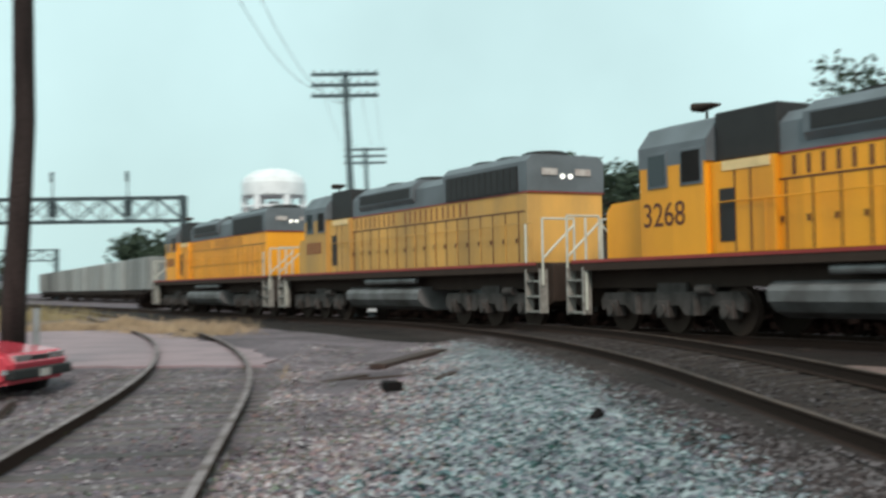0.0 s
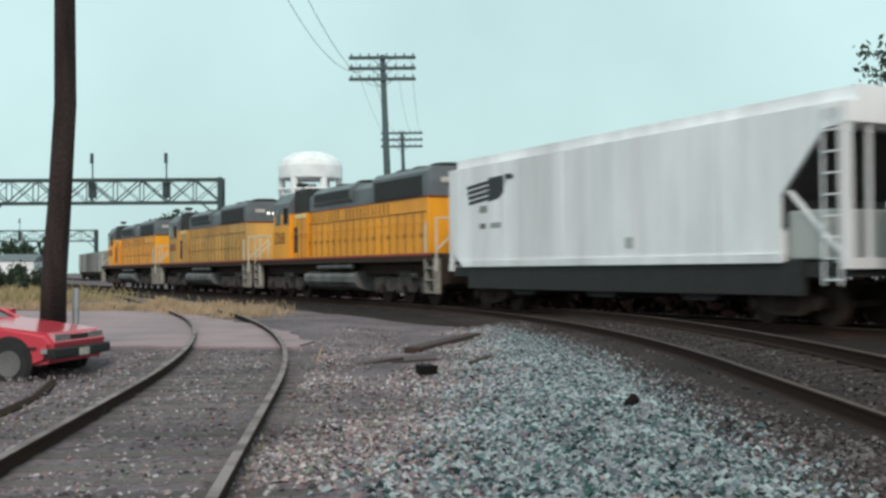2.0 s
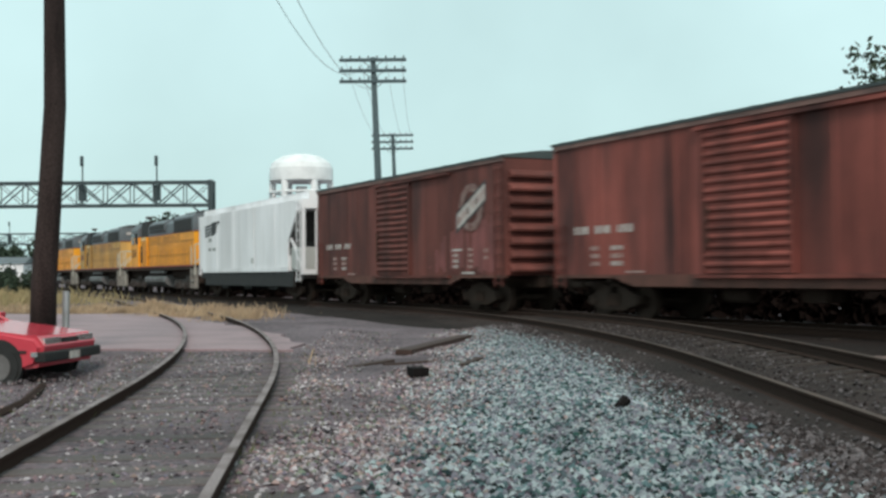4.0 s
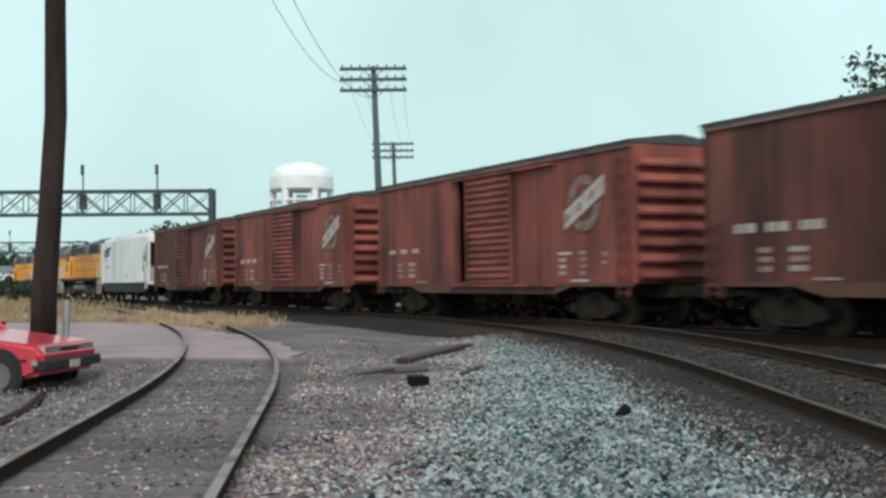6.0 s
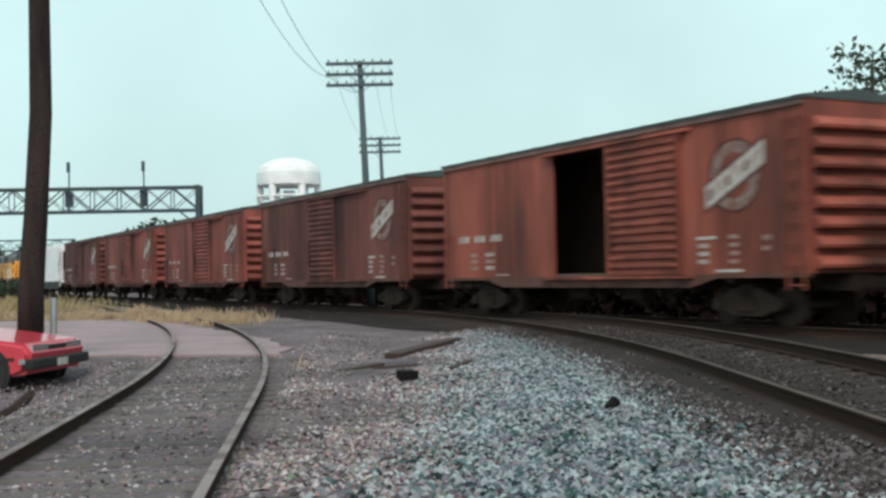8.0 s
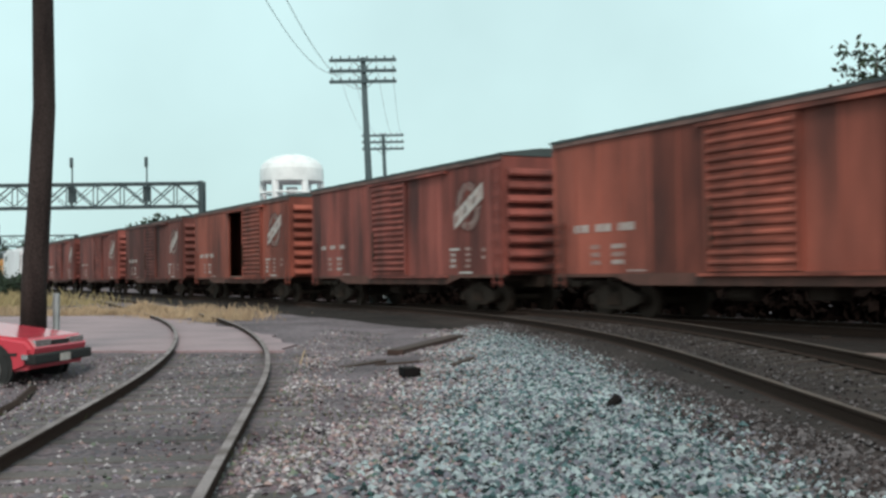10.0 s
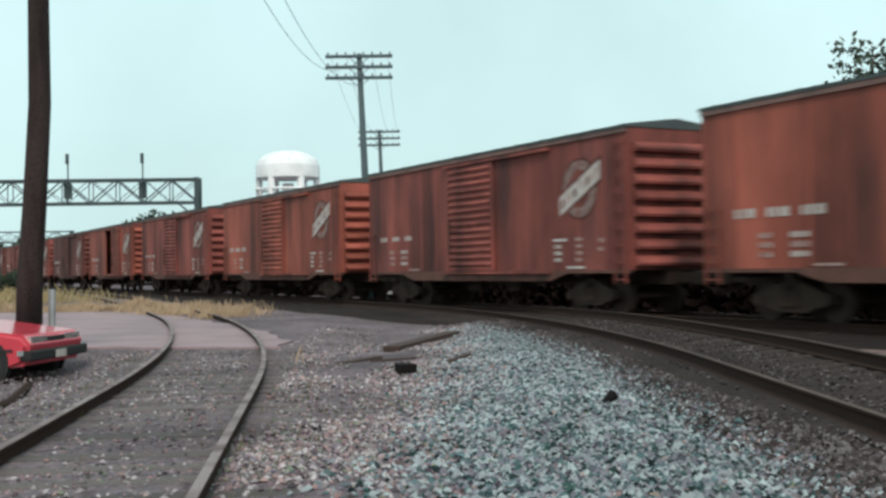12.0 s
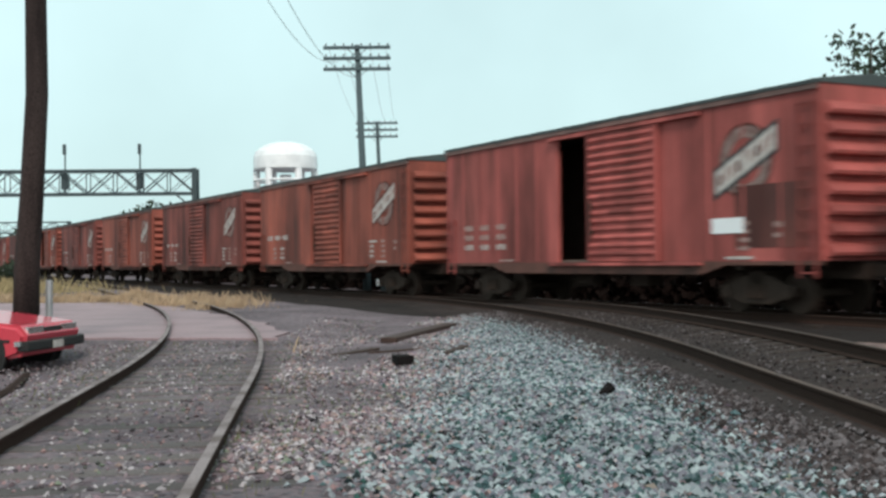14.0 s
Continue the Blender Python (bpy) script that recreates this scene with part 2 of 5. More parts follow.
M_OPENWIN = mat("cab_gloom", (0.02, 0.017, 0.016), 0.8, vary=0.2, size=1, gloss=0.15)
M_LAMP = plain("headlight_glass", (1.0, 0.97, 0.88), 0.2, emit=1.2)
M_CARRED = mat("car_paint_red", (0.55, 0.05, 0.075), 0.18, 0.0, vary=0.03, size=2, grime=(0.45, 0.06, 0.07), amount=0.3, bump=0.0)
M_TYRE = mat("tyre", (0.02, 0.02, 0.02), 0.9, vary=0.2, size=0.5)
M_CHROME = plain("bright_trim", (0.7, 0.7, 0.7), 0.2, 0.9)
M_TOWER = mat("tower_white", (0.86, 0.86, 0.87), 0.5, vary=0.03, size=8, bump=0.0)
M_LEAF = mat("leaf_green", (0.03, 0.048, 0.026), 0.8, vary=0.4, size=2, grime=(0.015, 0.03, 0.015), amount=0.7, fine=4)
# near-black leaves stand in for the shade seen beneath the train
M_BRUSH = mat("shade_black_brush", (0.013, 0.009, 0.008), 1.0, vary=0.4, size=1, fine=5, gloss=0.03)
M_BARK = mat("bark", (0.07, 0.055, 0.045), 0.95, vary=0.3, size=0.5)
M_STRAW = mat("dry_grass", (0.47, 0.34, 0.22), 0.95, vary=0.35, size=1.5, grime=(0.27, 0.18, 0.12), amount=0.6, fine=3)
M_WOOD = mat("scrap_timber", (0.05, 0.026, 0.02), 0.9, vary=0.3, size=0.6)
M_LUMP = mat("charred_timber", (0.012, 0.01, 0.01), 0.95, vary=0.3, size=0.3, gloss=0.1)
M_SAND = mat("pale_soil", (0.22, 0.14, 0.125), 0.95, vary=0.3, size=0.5, grime=(0.07, 0.05, 0.046), amount=0.9, fine=18)
M_WIRE = plain("wire", (0.05, 0.05, 0.055), 0.6, 0.3)


# ---- mesh helpers ----
def box(bm, x0, x1, y0, y1, z0, z1, bevel=0.0):
    vs = [bm.verts.new((x, y, z)) for x in (x0, x1) for y in (y0, y1) for z in (z0, z1)]
    fs = [bm.faces.new([vs[i] for i in f]) for f in ((0, 1, 3, 2), (4, 6, 7, 5), (0, 4, 5, 1), (2, 3, 7, 6), (0, 2, 6, 4), (1, 5, 7, 3))]
    if bevel:
        bmesh.ops.bevel(bm, geom=list({e for f in fs for e in f.edges}), offset=bevel, segments=2, affect="EDGES", profile=0.5)
    return bm


def prism(bm, pts, axis, a, b):
    """A profile of (u, v) points carried along an axis from a to b: 0 x (u y, v z), 1 y (u x, v z), 2 z (u x, v y)."""
    def at(u, v, w):
        return {0: (w, u, v), 1: (u, w, v), 2: (u, v, w)}[axis]
    lo, hi = [bm.verts.new(at(u, v, a)) for u, v in pts], [bm.verts.new(at(u, v, b)) for u, v in pts]
    k = len(pts)
    for i in range(k):
        bm.faces.new((lo[i], lo[(i + 1) % k], hi[(i + 1) % k], hi[i]))
    bm.faces.new(lo[::-1])
    bm.faces.new(hi)
    return bm


def rod(bm, p, q, r, r2=None, seg=8):
    p, q = Vector(p), Vector(q)
    turn = (q - p).to_track_quat("Z", "Y").to_matrix()
    rings = []
    for c, rr in ((p, r), (q, r if r2 is None else r2)):
        rings.append([bm.verts.new(c + turn @ Vector((rr * math.cos(6.28318 * i / seg), rr * math.sin(6.28318 * i / seg), 0))) for i in range(seg)])
    for i in range(seg):
        bm.faces.new((rings[0][i], rings[0][(i + 1) % seg], rings[1][(i + 1) % seg], rings[1][i]))
    bm.faces.new(rings[0][::-1])
    bm.faces.new(rings[1])
    return bm


def chain(bm, pts, radii, seg=10):
    """A tapering tube through points."""
    rings = []
    for i, p in enumerate(pts):
        a, b = Vector(pts[max(0, i - 1)]), Vector(pts[min(len(pts) - 1, i + 1)])
        turn = Vector((0, 0, 1)).rotation_difference(b - a).to_matrix()
        rings.append([bm.verts.new(Vector(p) + turn @ Vector((radii[i] * math.cos(6.28318 * k / seg), radii[i] * math.sin(6.28318 * k / seg), 0))) for k in range(seg)])
    for a, b in zip(rings, rings[1:]):
        for k in range(seg):
            bm.faces.new((a[k], a[(k + 1) % seg], b[(k + 1) % seg], b[k]))
    bm.faces.new(rings[0][::-1])
    bm.faces.new(rings[-1])
    return bm


def mesh_of(name, bm, material, smooth=False):
    bmesh.ops.recalc_face_normals(bm, faces=bm.faces[:])
    me = bpy.data.meshes.new(name)
    bm.to_mesh(me)
    bm.free()
    me.materials.append(material)
    if smooth:
        for p in me.polygons:
            p.use_smooth = True
    return me


def part(name, bm, material, parent=None, label="", m=None, smooth=False):
    ob = new(name, mesh_of(name, bm, material, smooth) if isinstance(bm, bmesh.types.BMesh) else bm)
    if parent:
        ob.parent = parent
    if m is not None:
        ob.matrix_basis = m
    if label:
        tagged(ob, label)
    return ob


def B():
    return bmesh.new()


def thing(name, label, category, group="", kind="", m=None):
    ob = new(name)
    ob.empty_display_size = 0.3
    if m is not None:
        ob.matrix_basis = m
    return tagged(ob, label, category, group, kind)


# ---- ground ----
def main_line(s, off=0.0, z=RAIL):
    """A point on the main line's centre, off metres to its far side."""
    return Vector((8.33 - math.sin(TH) * s + math.cos(TH) * off, 22.05 + math.cos(TH) * s + math.sin(TH) * off, z))


def walk_line(x, y, turns, step=0.25):
    """Points along a line from (x, y): turns are (length, heading at its start, heading at its end), in degrees left of ahead."""
    pts = [(x, y, radians(turns[0][1]))]
    for length, a, b in turns:
        k = max(1, round(length / step))
        for i in range(k):
            h = radians(a + (b - a) * (i + 0.5) / k)
            x, y = x - math.sin(h) * length / k, y + math.cos(h) * length / k
            pts.append((x, y, h))
    return pts


SIDING = walk_line(-1.54, 1.0, [(10.5, 6, 6), (8, 6, 11.6), (14, 11.6, 19.3), (90, 19.3, 27.6)])
SIDE_Y, SIDE_X = [p[1] for p in SIDING], [p[0] for p in SIDING]


def spread(lo, hi, near_lo, near_hi, step):
    v = list(np.arange(near_lo, near_hi + step / 2, step))
    d = step
    while v[-1] < hi:
        d *= 1.35
        v.append(min(hi, v[-1] + d))
    d = step
    while v[0] > lo:
        d *= 1.35
        v.insert(0, max(lo, v[0] - d))
    return v


def ground_height(x, y):
    z = 0.13 + 0.035 * noise.noise((x * 0.5, y * 0.5, 0)) + 0.015 * noise.noise((x * 2.1, y * 2.1, 3))
    z += 0.07 * math.exp(-((x - 1.2) / 1.6) ** 2) * (1 if y < 16 else math.exp(-((y - 16) / 7) ** 2))   # heap of stone between the tracks
    dip = max(0.0, min(1.0, (-4.2 - x) / 0.9)) * max(0.0, min(1.0, (18.7 - y) / 1.6)) * max(0.0, min(1.0, (y - 6) / 4))   # the lower patch where the car stands
    bend = x - (4.15 - max(0.0, min(30.0, y - 14)) ** 2 / 130)                     # the two track beds lie a little lower
    main = (x - 8.33) * math.cos(TH) + (y - 22.05) * math.sin(TH)
    bed = max(max(0.0, min(1.0, (2.4 - abs(bend)) / 0.6)) if y < 44 else 0.0, max(0.0, min(1.0, (5.2 - abs(main)) / 0.8)))
    z += 0.075 * max(0.0, min(1.0, (y - 17.4) / 1.4)) * max(0.0, min(1.0, (-1.8 - x) / 0.8))   # soil banked against the pavement
    z -= 0.18 * dip + (z - 0.04) * bed
    side = max(0.0, min(1.0, (2.0 - abs(x - float(np.interp(y, SIDE_Y, SIDE_X)))) / 0.7)) if y < 60 else 0.0   # cinders fill the siding
    return z + (0.203 + 0.018 * noise.noise((x * 1.7, y * 1.7, 9)) - z) * side


def stone_height(x, y):
    """The ground or, beside the joining track, the flank of its ballast."""
    b = abs(x - (4.15 - max(0.0, min(30.0, y - 14)) ** 2 / 130))
    return max(ground_height(x, y), 0.168 + smooth_cant(y) * (1 + (x - (4.15 - max(0.0, min(30.0, y - 14)) ** 2 / 130))) / 2 if b < 1.0 else 0.12 - (b - 1.25) * 0.05 if b < 2.5 else 0.0)


def build_ground():
    xs, ys = spread(-2500, 2500, -14, 14, 0.4), spread(-2500, 3500, -2, 46, 0.4)
    me = bpy.data.meshes.new("ground")
    far = [(x, y) for y in ys for x in xs]
    vs = [(x, y, ground_height(x, y) if abs(x) < 60 and abs(y) < 200 else 0.1) for x, y in far]
    k = len(xs)
    fs = [(j * k + i, j * k + i + 1, (j + 1) * k + i + 1, (j + 1) * k + i) for j in range(len(ys) - 1) for i in range(k - 1)]
    me.from_pydata(vs, [], fs)
    me.materials.append(M_SOIL)
    for p in me.polygons:
        p.use_smooth = True
    tagged(new("ground", me), "brown-grey cinders and soil of a rail yard", "ground", kind="structure")
    edge, jit = [(-45, 22), (-12, 19.6), (-5.0, 19.1), (-2.6, 18.7), (-2.7, 20.5), (-3.6, 23.5), (-5.0, 27), (-7.2, 32), (-9.6, 36.6), (-14, 37.5), (-45, 41)], random.Random(2)
    worn = []
    for p, q in zip(edge, edge[1:] + edge[:1]):
        k = max(1, int(math.hypot(q[0] - p[0], q[1] - p[1]) / 0.5))
        worn += [(p[0] + (q[0] - p[0]) * i / k + jit.uniform(-0.13, 0.13), p[1] + (q[1] - p[1]) * i / k + jit.uniform(-0.16, 0.16)) for i in range(k)]
    bm = prism(B(), worn, 2, 0.05, 0.238)
    tagged(part("road", bm, M_PAVED), "worn pinkish-grey pavement crossing the siding", "road", kind="structure")


build_ground()


# ---- tracks ----
SLEEPER = {}


def track(label, pts, rail_z=RAIL, ties=(0.0, 40.0), cant=lambda s: 0.0, step=0.25, bed=True, ballast_w=1.9, tie_z=-0.17, top=None, stone=None):
    tr = thing("railway_track", label, "track", kind="structure")
    d = [0.0]
    for a, b in zip(pts, pts[1:]):
        d.append(d[-1] + math.hypot(b[0] - a[0], b[1] - a[1]))
    for side in (-1, 1):
        bm, head = B(), B()
        prof = [(-0.07, -0.17), (0.07, -0.17), (0.07, -0.155), (0.012, -0.13), (0.012, -0.045), (0.036, -0.03), (0.036, -0.003), (-0.036, -0.004), (-0.036, -0.03), (-0.012, -0.045), (-0.012, -0.13), (-0.07, -0.155)]
        cap = [(-0.034, -0.003), (0.034, -0.003), (0.03, 0.0), (-0.03, 0.0)]
        for target, shape in ((bm, prof), (head, cap)):
            last = None
            for (x, y, h), s in zip(pts, d):
                c, n = math.cos(h), math.sin(h)
                z = rail_z + (cant(s) if side > 0 else 0)
                ring = [target.verts.new((x + (side * 0.75 + u) * c, y + (side * 0.75 + u) * n, z + v)) for u, v in shape]
                if last:
                    for i in range(len(shape)):
                        target.faces.new((last[i], last[(i + 1) % len(shape)], ring[(i + 1) % len(shape)], ring[i]))
                else:
                    target.faces.new(ring[::-1])
                last = ring
            target.faces.new(last)
        r = part("rail", bm, M_RUST, tr)
        part("rail_head", head, top or M_RAILTOP, r, "worn bright running surface")
    if bed:
        bm, last = B(), None
        for (x, y, h), s in zip(pts[::2], d[::2]):
            c, n, q = math.cos(h), math.sin(h), cant(s)
            ring = [bm.verts.new((x + u * c, y + u * n, z)) for u, z in ((-ballast_w, 0.06), (-1.25, rail_z - 0.21), (-1.0, rail_z - 0.168), (1.0, rail_z - 0.168 + q), (1.25, rail_z - 0.2 + q), (ballast_w + q, 0.06))]
            if last:
                for i in range(5):
                    bm.faces.new((last[i], last[i + 1], ring[i + 1], ring[i]))
            last = ring
        part("ballast_bed", bm, stone or M_BALLAST, tr, "dark crushed ballast")
    wood = M_TIEDARK if bed else M_TIE
    if wood not in SLEEPER:
        bm = B()
        box(bm, -1.3, 1.3, -0.115, 0.115, -0.17, 0, 0.012)
        SLEEPER[wood] = mesh_of("tie", bm, wood)
    at, rng = ties[0], random.Random(3)
    while at < min(ties[1], d[-1]):
        i = min(range(len(d)), key=lambda j: abs(d[j] - at))
        x, y, h = pts[i]
        part("tie", SLEEPER[wood], None, tr, m=pose(x, y, rail_z + tie_z + cant(at) * 0.5 + rng.uniform(-0.008, 0.008), 0, -math.degrees(math.atan(cant(at) / 1.5)), math.degrees(h) + rng.uniform(-1.5, 1.5)))
        at += 0.54 + rng.uniform(-0.04, 0.04)
    return tr


def smooth_cant(s):
    return 0.15 * max(0.0, min(1.0, (46 - s) / 22))


# the siding beside the camera, bending left beyond the crossing
track("old siding sunk in cinders, bending left", SIDING, ties=(0.5, 17.0), bed=False, tie_z=-0.124, top=M_SIDETOP)
# the curve that joins the main line
JOIN = walk_line(4.15, -40, [(54, 0, 0), (31.3, 0, 27.56), (4, 27.56, 27.56)])
track("canted curved track with rusty rails on dark ballast", JOIN, ties=(44, 84), cant=lambda s: smooth_cant(s - 40), ballast_w=2.5)
# the main line under the train; its wide bed has the train's shade in its colour
MAIN = [(*main_line(s)[:2], TH) for s in np.arange(-220, 420, 4.0)]
track("straight main line in the train's shade", MAIN, ties=(205, 262), step=4.0, ballast_w=5.0, stone=M_OILYSHADE)
# one loose rail lying beside the siding
bm = B()
chain(bm, [(x, y, ground_height(x, y) + 0.035) for x, y in ((-4.0, 5.0), (-4.3, 7.5), (-4.64, 10.5), (-4.87, 12.0), (-5.1, 13.4), (-5.6, 15.4))], [0.06] * 6, 6)
tagged(part("spare_rail", bm, M_RUST), "rusty spare rail lying in the cinders", "rail")

# ---- rolling stock: origin at the top of rail, travelling along +y, the camera on the -x side ----
def wheelset(parent, y, r=0.42, material=None):
    bm = B()
    rod(bm, (-0.75, 0, 0), (0.75, 0, 0), 0.08)
    for s in (-1, 1):
        rod(bm, (s * 0.68, 0, 0), (s * 0.8, 0, 0), r, seg=24)
        rod(bm, (s * 0.66, 0, 0), (s * 0.69, 0, 0), r + 0.03, seg=24)
        rod(bm, (s * 0.8, 0, 0), (s * 0.83, 0, 0), 0.14, seg=12)
    return part("wheelset", bm, material or M_DARK, parent, m=pose(0, y, r))


def freight_truck(car, y):
    bm = B()
    for s in (-1, 1):
        x0, x1 = (0.95, 1.1) if s > 0 else (-1.1, -0.95)
        prism(bm, [(-1.05, 0.55), (-0.75, 0.62), (-0.35, 0.78), (0.35, 0.78), (0.75, 0.62), (1.05, 0.55), (1.05, 0.38), (0.8, 0.34), (0.4, 0.2), (-0.4, 0.2), (-0.8, 0.34), (-1.05, 0.38)], 0, x0, x1)
        for k in (-0.88, 0.88):
            rod(bm, (s * 0.93, k, 0.44), (s * 1.16, k, 0.44), 0.13, seg=10)
        for k in (-0.18, 0, 0.18):
            rod(bm, (s * 1.13, k, 0.32), (s * 1.13, k, 0.62), 0.065)
    box(bm, -1.1, 1.1, -0.2, 0.2, 0.6, 0.86)
    tr = part("truck", bm, M_DARK, car, "grimy cast side frames", pose(0, y, 0))
    for k in (-0.88, 0.88):
        wheelset(tr, k)


def coupler(car, y, d, material=None):
    bm = B()
    box(bm, -0.09, 0.09, min(0, d * 0.55), max(0, d * 0.55), -0.1, 0.1)
    box(bm, -0.17, 0.17, min(d * 0.5, d * 0.95), max(d * 0.5, d * 0.95), -0.16, 0.16, 0.04)
    rod(bm, (0.2, d * 0.2, -0.05), (0.25, d * 0.85, -0.35), 0.03)
    part("coupler", bm, material or M_DARK, car, m=pose(0, y, 0.88))


def bars(car, x, y, z, widths, h, gap=0.1, t=0.006, material=None, name="stencil", label="white stencilled mark"):
    """A line of unreadable stencils as plain bars, read towards -y on the camera's side."""
    for w in widths:
        bm = B()
        box(bm, x - t, x, y - w, y, z, z + h)
        part(name, bm, material or M_WHITE, car, label)
        y -= w + gap


def marks(car, x, y, z, count, h, material):
    """A short run of worn stencil figures as plain bars."""
    bars(car, x, y, z, [h * (0.55 + 0.25 * ((i * 7 + count) % 3)) for i in range(count)], h, h * 0.35, material=material)


def ladder(bm, x, y, z0, z1, w=0.42, rungs=7):
    for k in (-w / 2, w / 2):
        box(bm, x - 0.07, x - 0.04, y + k - 0.02, y + k + 0.02, z0, z1)
    for i in range(rungs):
        z = z0 + 0.1 + (z1 - z0 - 0.2) * i / (rungs - 1)
        box(bm, x - 0.085, x - 0.06, y - w / 2, y + w / 2, z - 0.015, z + 0.015)
    for k in (z0 + 0.1, z1 - 0.1):
        box(bm, x - 0.06, x, y - w / 2, y - w / 2 + 0.05, k - 0.03, k + 0.03)


def boxcar(label, paint, slide=0.0, style=0, door_paint=None):
    """A fifty-foot car; slide: how far the door stands open, towards the rear."""
    car = thing("boxcar", label, "boxcar", "boxcars of the train")
    door_paint = door_paint or paint
    hw, hl, z0, z1 = 1.46, BODY / 2, 1.08, 4.47
    d0, d1 = -1.2, 1.4           # the door's opening
    bm = B()
    prism(bm, [(-hw + 0.081, hl), (hw, hl), (hw, -hl), (-hw + 0.081, -hl), (-hw + 0.081, -hl + 0.08), (hw - 0.08, -hl + 0.08), (hw - 0.08, hl - 0.08), (-hw + 0.081, hl - 0.08)], 2, z0, z1)
    part("body", bm, paint, car)
    bm = B()                        # the side towards the camera, one sheet with the door's opening in it
    prism(bm, [(hl, z0), (hl, z1), (-hl, z1), (-hl, z0), (d0, z0), (d0, 4.2), (d1, 4.2), (d1, z0)], 0, -hw, -hw + 0.08)
    body = part("side_wall", bm, paint, car)
    bm = B()
    box(bm, -hw - 0.008, -hw, -0.035, 0.035, z0 + 0.04, z1 - 0.06)
    seam = mesh_of("side_seam", bm, paint)
    for i in range(1, 6):          # riveted seams of the side sheets
        for a, b in ((d1, hl), (-hl, d0)):
            part("side_seam", seam, None, body, m=pose(0, a + (b - a) * i / 6, 0))
    bm = B()
    box(bm, -hw - 0.012, -hw, -0.06, 0.06, z0, z1)
    post = mesh_of("corner_post", bm, paint)
    for y in (-hl + 0.06, hl - 0.06):
        part("corner_post", post, None, body, m=pose(0, y, 0))
    bm = B()
    box(bm, -hw + 0.09, hw - 0.09, -hl + 0.09, hl - 0.09, z0 - 0.02, z0 + 0.06)
    box(bm, hw - 0.12, hw - 0.085, -hl + 0.09, hl - 0.09, z0 + 0.06, z1 - 0.05)
    part("floor", bm, M_INSIDE, car, "dark timber floor and lining")
    bm = B()
    prism(bm, [(-hl, 1.08), (hl, 1.08), (hl, 1.0), (hl - 2.6, 1.0), (hl - 3.4, 0.8), (-hl + 3.4, 0.8), (-hl + 2.6, 1.0), (-hl, 1.0)], 0, -hw - 0.02, -hw + 0.07)
    prism(bm, [(-hl, 1.08), (hl, 1.08), (hl, 1.0), (hl - 2.6, 1.0), (hl - 3.4, 0.8), (-hl + 3.4, 0.8), (-hl + 2.6, 1.0), (-hl, 1.0)], 0, hw - 0.07, hw + 0.02)
    part("side_sill", bm, M_SILL, car, "dusty brown side sill")
    bm = B()
    prism(bm, [(-hw - 0.07, 4.44), (-hw - 0.07, 4.51), (0, 4.69), (hw + 0.07, 4.51), (hw + 0.07, 4.44)], 1, -hl - 0.05, hl + 0.05)
    for i in range(13):
        y = -hl + 0.3 + (2 * hl - 0.6) * i / 12
        prism(bm, [(-hw + 0.05, 4.522), (-hw + 0.05, 4.545), (0, 4.72), (hw - 0.05, 4.545), (hw - 0.05, 4.522), (0, 4.695)], 1, y - 0.05, y + 0.05)
    part("roof", bm, M_ROOF, car, "dark weathered sheet-metal roof")
    bm = B()
    box(bm, -hw - 0.055, -hw - 0.001, -hl, hl, 4.33, 4.438)
    part("eave_fascia", bm, M_FASCIA, car, "dusty strip under the eave")
    for s in (-1, 1):              # pressed ribs of the ends
        bm = B()
        box(bm, -hw, hw, min(s * hl, s * (hl + 0.02)), max(s * hl, s * (hl + 0.02)), z0, z1)
        end = part("ribbed_end", bm, paint, car, "pressed steel end with deep horizontal ribs")
        bm = B()
        prism(bm, [(0, -0.1), (0.15 * s, -0.085), (0.175 * s, -0.02), (0.11 * s, 0.08), (0, 0.15)], 0, -hw + 0.12, hw - 0.12)
        rib = mesh_of("end_rib", bm, paint)
        for i in range(8):
            part("end_rib", rib, None, end, m=pose(0, s * (hl + 0.018), z0 + 0.18 + i * 0.385))
    bm = B()
    y0, y1 = d0 - slide - 0.04, d1 - slide + 0.04
    box(bm, -hw - 0.075, -hw - 0.02, y0, y1, z0 + 0.02, 4.18)
    door = part("door", bm, door_paint, car, "ribbed steel sliding door" + (" standing ajar" if slide else ""))
    for y in (y0, y1 - 0.09):
        bm = B()
        box(bm, -hw - 0.11, -hw - 0.074, y, y + 0.09, z0 + 0.02, 4.18)
        part("door_stile", bm, door_paint, door)
    bm = B()
    prism(bm, [(-hw - 0.074, -0.065), (-hw - 0.125, -0.02), (-hw - 0.125, 0.02), (-hw - 0.074, 0.065)], 1, y0 + 0.09, y1 - 0.09)
    rib = mesh_of("door_rib", bm, door_paint)
    for i in range(15):
        part("door_rib", rib, None, door, m=pose(0, 0, z0 + 0.2 + i * 0.197))
    bm = B()
    rod(bm, (-hw - 0.16, y1 - 0.2, 1.6), (-hw - 0.16, y1 - 0.2, 2.6), 0.025)
    box(bm, -hw - 0.16, -hw - 0.11, y1 - 0.24, y1 - 0.16, 1.75, 1.85)
    box(bm, -hw - 0.16, -hw - 0.11, y1 - 0.24, y1 - 0.16, 2.4, 2.5)
    part("door_handle", bm, M_DARK, door)
    bm = B()
    box(bm, -hw - 0.13, -hw, d0 - 2.9, d1 + 0.3, 4.2, 4.28)
    part("door_track", bm, M_DARK if style == 1 else paint, car)
    bm = B()
    box(bm, -hw - 0.13, -hw, d0 - 2.9, d1 + 0.3, 1.0, 1.07)
    part("door_track", bm, M_DARK if style == 1 else paint, car)
    bm = B()
